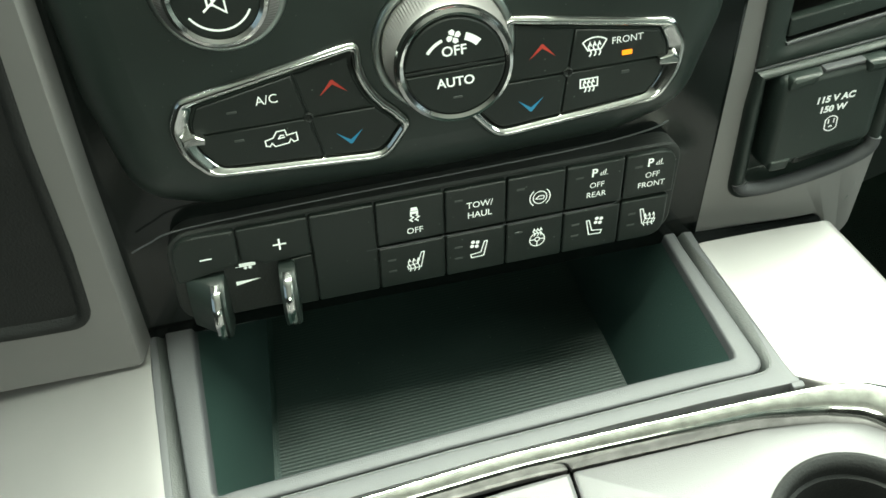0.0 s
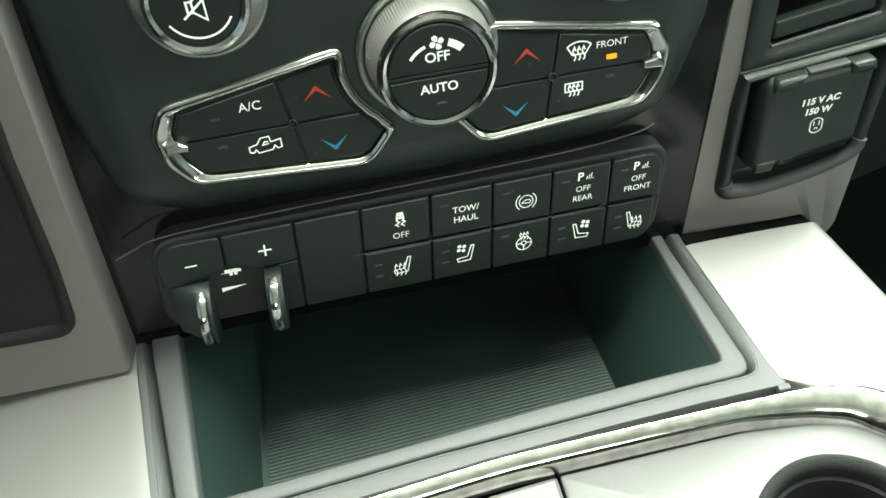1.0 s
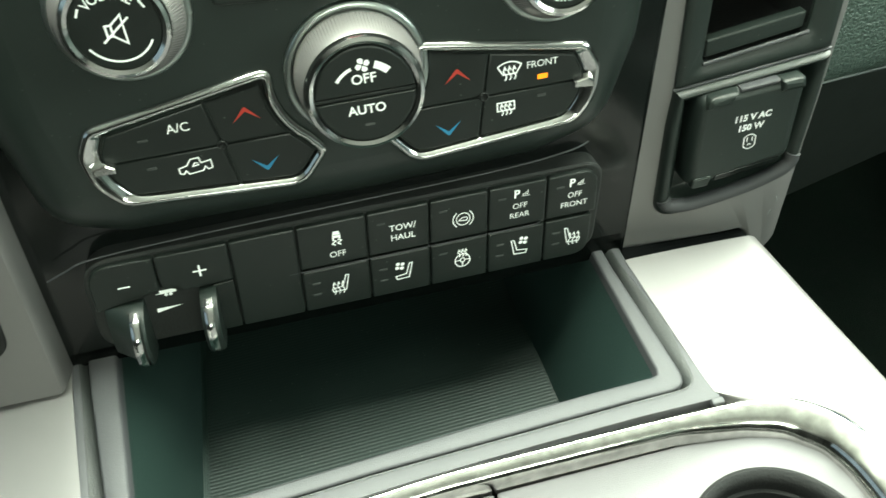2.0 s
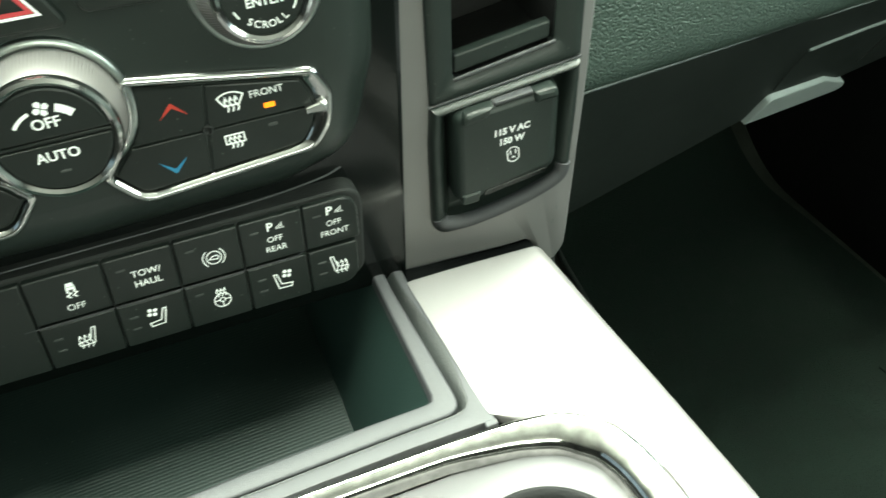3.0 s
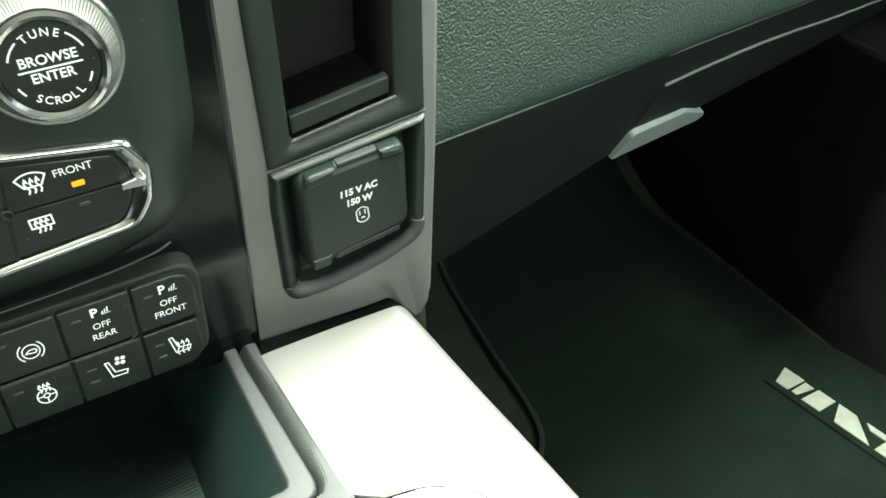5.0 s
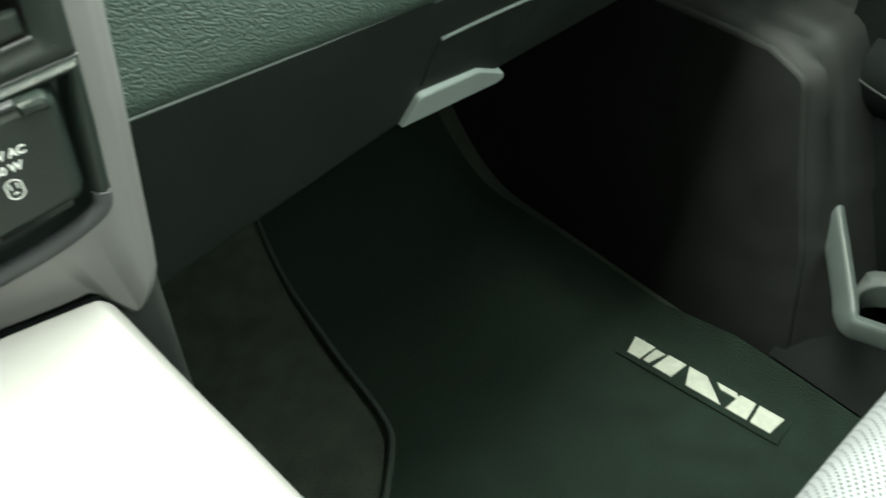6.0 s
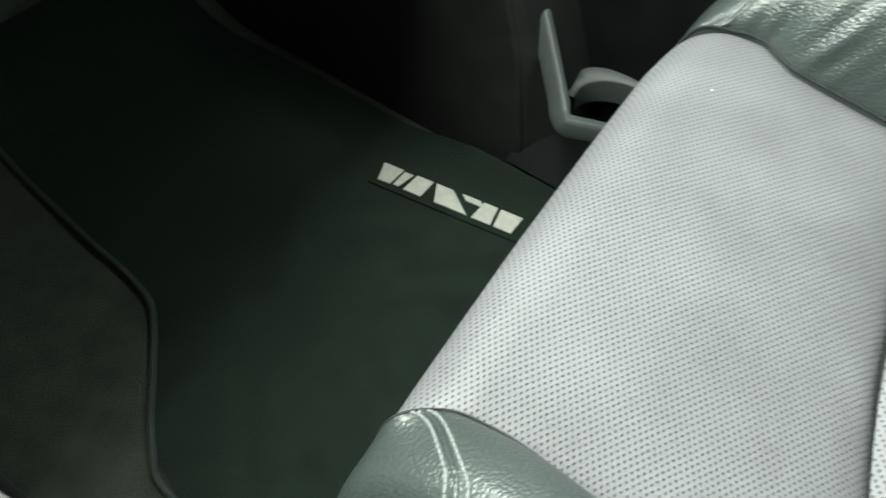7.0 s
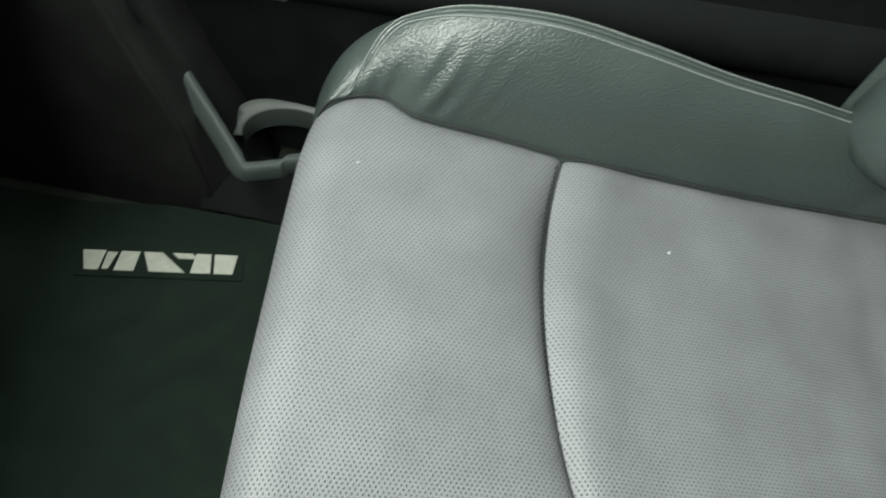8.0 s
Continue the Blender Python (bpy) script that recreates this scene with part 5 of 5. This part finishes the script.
scuff(MC @ Vector((*lo(0.2050, 0.4790), 0.0002)), MC @ Vector((*lo(0.2062, 0.4815), 0.0002)), 0.00018, HANDLE, dashboard, "short pale scuff")
scuff(MC @ Vector((*lo(0.2085, 0.4870), 0.0000)), MC @ Vector((*lo(0.2080, 0.4895), 0.0000)), 0.00016, HANDLE, dashboard, "short pale scuff")

# ---- floor mat ----
matthing = thing("floor_mat", (0.6, 0.1, 0.0), "dark carpet floor mat with bound edge and pale emblem", "floor mat")
edge_pts = [(0.470, 0.560), (0.456, 0.43), (0.448, 0.35), (0.442, 0.292), (0.4395, 0.245), (0.4375, 0.2165), (0.430, 0.174), (0.411, 0.145), (0.3755, 0.1055), (0.320, 0.0415), (0.300, -0.02), (0.296, -0.30)]


def mat_z(x, y):
    return 0.0015 * math.sin(19 * x + 2.0) * math.sin(17 * y) + (0.42 * max(0.0, (y - 0.40) / 0.35) ** 2 if y > 0.40 else 0.0)


ed_y = [p[1] for p in edge_pts][::-1]
ed_x = [p[0] for p in edge_pts][::-1]
ro = [(-0.30, 0.80), (-0.10, 0.803), (0.0, 0.803), (0.062, 0.802), (0.12, 0.800), (0.30, 0.795), (0.56, 0.785)]


def mat_top(s, t):
    y = -0.30 + 0.86 * t
    x0 = float(np.interp(y, ed_y, ed_x))
    x1 = float(np.interp(y, [p[0] for p in ro], [p[1] for p in ro]))
    x = x0 + (x1 - x0) * s
    lift = 0.0 if s < 0.93 else 0.030 * ((s - 0.93) / 0.07) ** 1.6
    return Vector((x, y, 0.001 + mat_z(x, y) + lift * float(np.interp(y, [0.02, 0.12], [1.0, 0.3]))))


part("carpet_pad", grid(mat_top, 60, 110), MATCARPET, matthing, "dark carpet pad", 70)
part("bound_edge", tube([Vector((p.x, p.y, 0.0025 + mat_z(p.x, p.y))) for p in smooth_path([(x, y, 0) for x, y in edge_pts], 6)], 0.0036, 10), PIPING, matthing, "raised black bound edge")
# emblem: a patch with plain slanted pale blocks
ang = math.atan2(-0.177, 0.0305)
ME = basis((0.7365, 0.0095, 0.0045), (math.cos(ang), math.sin(ang), 0), (-math.sin(ang), math.cos(ang), 0))
part("emblem_patch", slab(rect(-0.098, -0.021, 0.098, 0.021, 0.003), ME, -0.003, 0.0002, 0.0002), MATCARPET, matthing, "dark emblem patch")
blocks = [[(-0.093, 0.0135), (-0.066, 0.0135), (-0.071, -0.0135), (-0.087, -0.0135)],
          [(-0.064, 0.0115), (-0.052, 0.0115), (-0.060, -0.0120), (-0.067, -0.0120)],
          [(-0.048, 0.0135), (-0.026, 0.0135), (-0.030, -0.0135), (-0.053, -0.0135)],
          [(-0.022, 0.0135), (0.000, 0.0135), (0.030, -0.0135), (-0.012, -0.0135)],
          [(0.012, 0.0135), (0.036, 0.0135), (0.042, 0.0060), (0.020, 0.0060)],
          [(0.040, 0.0135), (0.058, 0.0135), (0.060, -0.0135), (0.036, -0.0135)],
          [(0.062, 0.0135), (0.090, 0.0135), (0.086, -0.0135), (0.064, -0.0135)]]
for q in blocks:
    part("emblem_block", slab(q if area2(q) > 0 else q[::-1], ME, 0.0, 0.0016, 0.0005), LOGO, matthing, "pale grey slanted block")

sill = grid(lambda s, t: Vector((0.808 + 0.075 * s, -0.95 + 0.93 * t, 0.030 + 0.030 * math.sin(s * math.pi * 0.6))), 8, 30)
solid("sill_trim", sill, BLACKTRIM, "black plastic door sill trim", "trim", "structure")

# ---- kick panel at the foot of the windscreen pillar ----
kick = thing("kick_panel", (0.84, 0.2, 0.0), "black kick panel with a rounded rear edge beside the footwell", "kick panel")
MK = basis((0.872, 0, 0), (0, -1, 0), (0, 0, 1))
ko = rpoly([(-0.70, -0.02, 0), (0.085, -0.02, 0), (0.058, 0.100, 0.02), (0.015, 0.2135, 0.03), (-0.034, 0.342, 0.014), (-0.050, 0.366, 0.02), (-0.10, 0.372, 0.02), (-0.70, 0.40, 0)], 0.02, 8)
ki = rpoly([(-0.70, -0.01, 0), (0.040, -0.01, 0.01), (0.014, 0.165, 0.02), (-0.0140, 0.253, 0.02), (-0.0365, 0.340, 0.024), (-0.080, 0.357, 0.02), (-0.70, 0.375, 0)], 0.02, 8)
bm = ring(ko, ki, MK, [(0, 0, -0.08), (0, 0.0, -0.006), (0, 0.003, 0.004), (0, 0.010, 0.014), (1, -0.010, 0.034), (1, -0.004, 0.044), (1, 0.0, 0.047)], 200)
part("pillar_cover", bm, KICK, kick, "satin black rounded pillar cover", 60)
bm = bmesh.new()
band(bm, ki, MK, [(0, 0.040), (0.0, 0.050), (0.002, 0.0525), (0.005, 0.0535)], True, True)
part("inner_panel", bm, KICK, kick, "matt black inner panel", 60)

# ---- passenger door ----
pdoor = thing("passenger_door", (0.93, -0.5, 0.0), "closed black passenger door with grey map pocket trim", "car door")
part("door_panel", grid(lambda s, t: Vector((0.935 - 0.02 * math.sin(math.pi * t) + 0.01 * t, 0.06 - 1.30 * s, 0.02 + 0.74 * t)), 40, 24), BLACKTRIM, pdoor, "black grained door panel", 60)
part("pocket_back", grid(lambda s, t: Vector((0.925 - 0.01 * t, -0.02 - 0.85 * s, 0.03 + 0.20 * t)), 20, 6), BLACKTRIM, pdoor, "dark map pocket")
part("armrest", grid(lambda s, t: Vector((0.935 - 0.035 * math.sin(math.pi * min(1, t * 1.1)) ** 0.6, 0.03 - 1.1 * s, 0.27 + 0.10 * t + 0.05 * s)), 40, 14), BLACKTRIM, pdoor, "black door armrest", 60)
part("armrest_piping", tube(smooth_path([(0.905, 0.040, 0.318), (0.885, -0.01, 0.318), (0.872, -0.065, 0.322), (0.868, -0.13, 0.330)], 8), 0.0012, 8), DARK, pdoor, "thin armrest edge line")


def ribbon(path, w, d, bm=None):
    """A rounded bar along path, w high and d deep."""
    bm = bm or bmesh.new()
    loops = []
    for i, p in enumerate(path):
        t = (path[min(i + 1, len(path) - 1)] - path[max(i - 1, 0)]).normalized()
        side = Vector((1, 0, 0))
        up = t.cross(side).normalized()
        k = 1.0 if 0 < i < len(path) - 1 else 0.9
        loops.append([bm.verts.new(p + up * (w / 2 * math.copysign(abs(math.cos(a)) ** 0.6, math.cos(a)) * k) + side * (d / 2 * math.copysign(abs(math.sin(a)) ** 0.6, math.sin(a)) * k)) for a in (2 * math.pi * q / 16 for q in range(16))])
    for a, b in zip(loops, loops[1:]):
        for i in range(16):
            j = (i + 1) % 16
            bm.faces.new((a[i], a[j], b[j], b[i]))
    bm.faces.new(loops[0][::-1])
    bm.faces.new(loops[-1])
    return bm


tp = smooth_path([(0.868, -0.0045, 0.196), (0.852, -0.024, 0.181), (0.834, -0.046, 0.164), (0.815, -0.068, 0.147), (0.806, -0.078, 0.138), (0.801, -0.087, 0.134), (0.803, -0.098, 0.134), (0.812, -0.125, 0.135), (0.830, -0.19, 0.137), (0.846, -0.60, 0.137)], 6)
part("pocket_trim", ribbon(tp, 0.027, 0.014), RAIL, pdoor, "grey satin map pocket rail")
# bottle holder collar behind the rail
bm = bmesh.new()
cx, cy, cz = 0.888, -0.122, 0.112


def flat_collar():
    bm = bmesh.new()
    rows = []
    for k in range(33):
        a = radians(-15 + 215 * k / 32)
        c, s = math.cos(a), math.sin(a)
        ro_ = 0.076 + 0.012 * max(0.0, math.cos(2 * (a - radians(45)))) ** 2
        row = []
        for r, z in ((0.060, -0.03), (0.060, -0.002), (0.062, 0.0), (ro_ - 0.002, 0.0), (ro_, -0.002), (ro_, -0.03)):
            row.append(bm.verts.new(Vector((cx - 0.010 + 0.55 * r * s, cy + r * c, cz + z + 0.35 * (0.55 * r * s)))))
        rows.append(row)
    for a, b in zip(rows, rows[1:]):
        for i in range(5):
            bm.faces.new((a[i], a[i + 1], b[i + 1], b[i]))
    return bm


COLLAR = mat("dark_grey_holder_plastic", (0.030, 0.037, 0.035), 0.5, grain=0.0001, grain_size=1500)
part("bottle_holder", flat_collar(), COLLAR, pdoor, "grey bottle holder collar", 50)

# ---- passenger seat ----
seat = thing("passenger_seat", (0.57, -0.5, 0.0), "grey leather passenger seat with perforated cushion and pale stitching", "car seat")


def cush_z(y):
    return 0.341 + 0.1414 * (y + 0.3)


XL = ([-0.85, -0.45, -0.308, -0.284, -0.259, -0.236, -0.222, -0.18], [0.402, 0.388, 0.3855, 0.3870, 0.3840, 0.3770, 0.3600, 0.345])
XR = ([-0.85, -0.712, -0.612, -0.516, -0.415, -0.338, -0.300, -0.276, -0.262, -0.247, -0.228, -0.205, -0.18], [0.795, 0.777, 0.763, 0.753, 0.7445, 0.7440, 0.7428, 0.7420, 0.7480, 0.7525, 0.7475, 0.7395, 0.728])
FY = ([0.32, 0.402, 0.508, 0.627, 0.694, 0.7276, 0.76], [-0.214, -0.206, -0.197, -0.189, -0.185, -0.186, -0.19])


def seam_y(x):
    return -0.4015 - 0.95 * (x - 0.655) ** 2


def pillow(d, deep=0.007, soft=0.009):
    return -deep * math.exp(-max(d, 0) / soft)


def front_panel(s, t):
    # along the way: rear seam, top, rolled front edge, front face
    xg = 0.365 + 0.375 * s
    yf = float(np.interp(xg, *FY))
    ys = seam_y(xg)
    R = 0.040
    if t < 0.66:
        y = ys + (yf - R - ys) * (t / 0.66)
        z = cush_z(y)
    elif t < 0.86:
        a = (t - 0.66) / 0.20 * math.pi / 2 * 1.08
        y = yf - R + R * math.sin(a)
        z = cush_z(yf - R) - R * (1 - math.cos(a)) + R * math.sin(a) * 0.14 * math.cos(a)
    else:
        k = (t - 0.86) / 0.14
        y = yf - R + R * math.sin(math.pi / 2 * 1.08) - 0.035 * k
        z = cush_z(yf - R) - R * (1 - math.cos(math.pi / 2 * 1.08)) - 0.16 * k
    yy = min(max(y, -0.85), -0.19)
    x0, x1 = float(np.interp(yy, *XL)) - 0.002, float(np.interp(yy, *XR)) + 0.003
    x = x0 + (x1 - x0) * s
    wdt = x1 - x0
    d = min(s * wdt, (1 - s) * wdt)
    z += 0.004 * math.sin(math.pi * s)
    back = (t / 0.66) * (yf - ys)
    if t < 0.66:
        fade = min(1.0, (1 - s) * 6)
        z += min(pillow(d, 0.004, 0.007), pillow(back, 0.006, 0.008)) + fade * pillow(back, 0.013, 0.022 + 0.035 * (1 - s))
    else:
        z += pillow(d, 0.004, 0.007)
    z += 0.0012 * noise.noise(Vector((x * 14, y * 14, 3.0)))
    return Vector((x, y, z))


part("cushion_front", grid(front_panel, 70, 90), PERF, seat, "perforated grey leather front cushion panel", 75)


def rear_panel(s, t):
    xg = 0.385 + 0.36 * s
    ys = seam_y(xg) - 0.0012
    y = ys + (-0.84 - ys) * t
    x0, x1 = float(np.interp(y, *XL)) - 0.002, float(np.interp(y, *XR)) + 0.003
    x = x0 + (x1 - x0) * s
    wdt = x1 - x0
    d = min(s * wdt, (1 - s) * wdt)
    z = cush_z(y) + 0.002 * math.sin(math.pi * s)
    z += min(pillow(d, 0.004, 0.007), pillow(t * 0.44, 0.010 - 0.004 * s ** 8, 0.010)) + 0.004 * math.exp(-((t * 0.44 - 0.03) / 0.03) ** 2)
    z += 0.0014 * noise.noise(Vector((x * 11, y * 11, 7.0)))
    return Vector((x, y, z))


part("cushion_rear", grid(rear_panel, 60, 70), PERF, seat, "perforated grey leather rear cushion panel", 75)

CREST = [(0.778, -0.170, 0.12), (0.780, -0.172, 0.22), (0.782, -0.178, 0.290), (0.786, -0.196, 0.345), (0.790, -0.226, 0.384), (0.791, -0.270, 0.4140), (0.791, -0.312, 0.4290), (0.792, -0.380, 0.4335),
         (0.794, -0.4525, 0.4215), (0.796, -0.530, 0.4040), (0.800, -0.598, 0.3915), (0.804, -0.640, 0.381), (0.81, -0.72, 0.366), (0.82, -0.84, 0.35)]
INNER = [(0.726, -0.192, 0.12), (0.727, -0.186, 0.22), (0.7285, -0.187, 0.300), (0.734, -0.200, 0.3480), (0.7480, -0.226, 0.3500), (0.7527, -0.247, 0.3470), (0.7420, -0.276, 0.3425), (0.7440, -0.338, 0.3340),
         (0.7450, -0.415, 0.3235), (0.7535, -0.516, 0.3090), (0.7635, -0.612, 0.2955), (0.769, -0.655, 0.289), (0.778, -0.72, 0.281), (0.795, -0.84, 0.265)]


def bolster(sgn, crest, inner, wide=0.055):
    def fn(s, t):
        c, b = resamp(crest, t), resamp(inner, t)
        if s < 0.05:
            k = 1 - s / 0.05
            q = fn(0.05, t)
            return q + Vector((-sgn * 0.003 * k, 0, -0.018 * math.sqrt(k)))
        if s < 0.55:
            a = (s - 0.05) / 0.50
            e = a * math.pi / 2
            p = b.lerp(c, a) * 0.45 + Vector((b.x + (c.x - b.x) * (1 - math.cos(e)) * 0.9 + (c.x - b.x) * 0.1 * a, b.y + (c.y - b.y) * a, b.z + (c.z - b.z) * math.sin(e))) * 0.55
            if sgn > 0:
                # gathers rising from the front corner of the cushion
                yy = -p.y
                fan_ = (yy - 0.225) / (1 + 0.9 * a)
                amp = 0.0030 * math.sin(2 * math.pi * fan_ / 0.0165 + 1.1 * math.sin(yy * 55 + 2 * a)) * (0.65 + 0.35 * math.sin(yy * 131 + 1))
                amp *= math.exp(-((yy - 0.285 - 0.03 * a) / 0.045) ** 2) * max(0.0, 1 - 1.25 * a) * min(1, a * 7)
                p.x -= amp * 0.8
                p.z += amp * 1.0
            p.z += pillow(a * (c - b).length, 0.004, 0.007) + 0.005
            p.z -= 0.005 * a
            if a > 0.93:
                p.z -= 0.0012 * (a - 0.93) / 0.07
            return p
        a = (s - 0.55) / 0.45
        e = a * math.pi / 2
        o = Vector((c.x + sgn * wide, c.y - 0.01, max(0.10, c.z - 0.22)))
        p = Vector((c.x + (o.x - c.x) * math.sin(e), c.y + (o.y - c.y) * a, c.z + (o.z - c.z) * (1 - math.cos(e))))
        return p - Vector((0, 0, 0.0012 * max(0, 1 - a * 10)))
    return fn


ob_fn = bolster(1, CREST, INNER)
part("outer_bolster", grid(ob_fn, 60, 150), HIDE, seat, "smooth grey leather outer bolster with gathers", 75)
CREST_L = [(0.335, -0.200, 0.12), (0.334, -0.200, 0.22), (0.333, -0.204, 0.29), (0.336, -0.218, 0.338), (0.342, -0.245, 0.366), (0.343, -0.285, 0.388), (0.342, -0.33, 0.402), (0.342, -0.40, 0.405), (0.342, -0.50, 0.395), (0.344, -0.62, 0.38), (0.348, -0.84, 0.35)]
INNER_L = [(0.352, -0.212, 0.12), (0.352, -0.207, 0.22), (0.351, -0.208, 0.30), (0.3575, -0.218, 0.350), (0.3775, -0.236, 0.3475), (0.3845, -0.259, 0.3445), (0.387, -0.284, 0.3410), (0.386, -0.330, 0.335), (0.387, -0.42, 0.322), (0.390, -0.56, 0.302), (0.402, -0.84, 0.265)]
ib_fn = bolster(-1, CREST_L, INNER_L, 0.05)
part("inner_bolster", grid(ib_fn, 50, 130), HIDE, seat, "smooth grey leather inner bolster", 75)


SEAM = mat("dark_seam_thread", (0.012, 0.014, 0.014), 0.8)
part("seam", tube([ob_fn(0.06, 0.20 + 0.76 * k / 160) + Vector((-0.0012, 0, 0.0000)) for k in range(161)], 0.0011, 6), SEAM, seat, "dark sunken seam")
part("seam", tube([ib_fn(0.06, 0.24 + 0.72 * k / 160) + Vector((0.0012, 0, 0.0000)) for k in range(161)], 0.0009, 6), SEAM, seat, "dark sunken seam")
part("seam", tube([front_panel(0.01 + 0.98 * k / 100, 0.0) + Vector((0, -0.0006, 0.0006)) for k in range(101)], 0.0014, 6), SEAM, seat, "dark sunken seam")


def stitches(fn, s_of, t0, t1, n, lift=0.0007, long=0.0042, fat=0.0007):
    bm = bmesh.new()
    pts = [fn(s_of(t0 + (t1 - t0) * k / (n * 4)), t0 + (t1 - t0) * k / (n * 4)) for k in range(n * 4 + 1)]
    L = [0.0]
    for a, b in zip(pts, pts[1:]):
        L.append(L[-1] + (b - a).length)
    d = 0.0
    while d + long < L[-1]:
        i = max(j for j in range(len(L)) if L[j] <= d)
        j = max(k for k in range(len(L)) if L[k] <= d + long * 0.78)
        i, j = min(i, len(pts) - 2), min(j, len(pts) - 2)
        p = pts[i].lerp(pts[i + 1], (d - L[i]) / max(1e-9, L[i + 1] - L[i]))
        q = pts[j].lerp(pts[j + 1], (d + long * 0.78 - L[j]) / max(1e-9, L[j + 1] - L[j]))
        up = Vector((0, 0, lift))
        tube([p + up * 0.3, p.lerp(q, 0.25) + up, p.lerp(q, 0.75) + up, q + up * 0.3], fat, 6, bm)
        d += long
    return bm




def climb(t0, dt, off, straight=False):
    """Seam line that climbs from the cushion's edge to the crest and runs along it."""
    def fn(t):
        k = min(1.0, max(0.0, (t - t0) / dt))
        k = 1 - (1 - k) ** 1.12 if straight else k * k * (3 - 2 * k)
        return 0.055 + (0.55 + off - 0.055) * k
    return fn


for off, lag in ((-0.04, 0.012), (0.035, 0.0)):
    part("stitching", stitches(ob_fn, climb(0.262 + lag, 0.090, off), 0.264 + lag, 0.86, 300), THREAD, seat, "row of pale grey stitches")
sw = climb(0.268, 0.090, 0.0)
part("welt", tube([ob_fn(sw(0.268 + 0.59 * k / 160), 0.268 + 0.59 * k / 160) + Vector((0, 0, -0.0002)) for k in range(161)], 0.0018, 8), HIDE, seat, "raised leather welt")


part("stitching", stitches(lambda s, t: front_panel(t, 0.0085), lambda t: t, 0.02, 0.985, 90, long=0.0046, fat=0.0006), SEAM, seat, "row of dark stitches")


def cross_over(t0):
    """Seam line that runs straight over the small bolster and down its outer side."""
    return lambda t: 0.055 + 0.90 * min(1.0, max(0.0, (t - t0) / 0.19))


for t0 in (0.338, 0.366):
    part("stitching", stitches(ib_fn, cross_over(t0), t0 + 0.002, t0 + 0.19, 160, fat=0.0009), THREAD, seat, "row of pale grey stitches")
part("welt", tube([ib_fn(cross_over(0.352)(0.352 + 0.19 * k / 80), 0.352 + 0.19 * k / 80) + Vector((0, 0, -0.0002)) for k in range(81)], 0.0016, 8), HIDE, seat, "raised leather welt")
part("cushion_base", box(0.36, -0.84, 0.06, 0.80, -0.245, 0.235, 0.02), DARK, seat, "dark seat base")


def backrest(s, t):
    a = -0.15 + 1.3 * s
    x = 0.34 + 0.50 * s
    z = 0.32 + 0.58 * t
    wing_ = 0.085 * (abs(2 * s - 1) ** 4)
    y = -0.735 + wing_ - 0.16 * t + 0.03 * math.sin(math.pi * min(1, t * 1.4))
    return Vector((x, y, z))


bm = grid(backrest, 40, 30)
grid(lambda s, t: backrest(1.0, t) + Vector((0.025 * math.sin(math.pi * s * 0.5), -0.14 * s, 0)), 10, 30, bm)
grid(lambda s, t: backrest(0.0, t) + Vector((-0.025 * math.sin(math.pi * s * 0.5), -0.14 * s, 0)), 10, 30, bm)
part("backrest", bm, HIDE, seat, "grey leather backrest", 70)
bol = lathe(Matrix.Translation((0.800, -0.690, 0.345)) @ Matrix.Rotation(radians(14), 4, 'X'), [(0.012, -0.01), (0.040, 0.0), (0.052, 0.02), (0.054, 0.06), (0.052, 0.30), (0.048, 0.50)], 32)
part("backrest_bolster", bol, HIDE, seat, "rounded leather backrest bolster", 75)

# ---- lint on seat and mat ----
for k, (x, y, zz, sz) in enumerate(((0.677, -0.2395, 0.3515, 0.0010), (0.673, -0.507, 0.3155, 0.0009), (0.771, -0.413, 0.378, 0.0013))):
    bm = tube([Vector((x - sz * 1.3, y, zz)), Vector((x, y + sz * 0.3, zz + 0.0008)), Vector((x + sz * 1.4, y - sz * 0.2, zz + 0.0003))], sz * 0.55, 6)
    tagged(part("lint_speck", bm, WHITE, None, "tiny white lint speck on dark upholstery"), "", "lint", "lint specks")
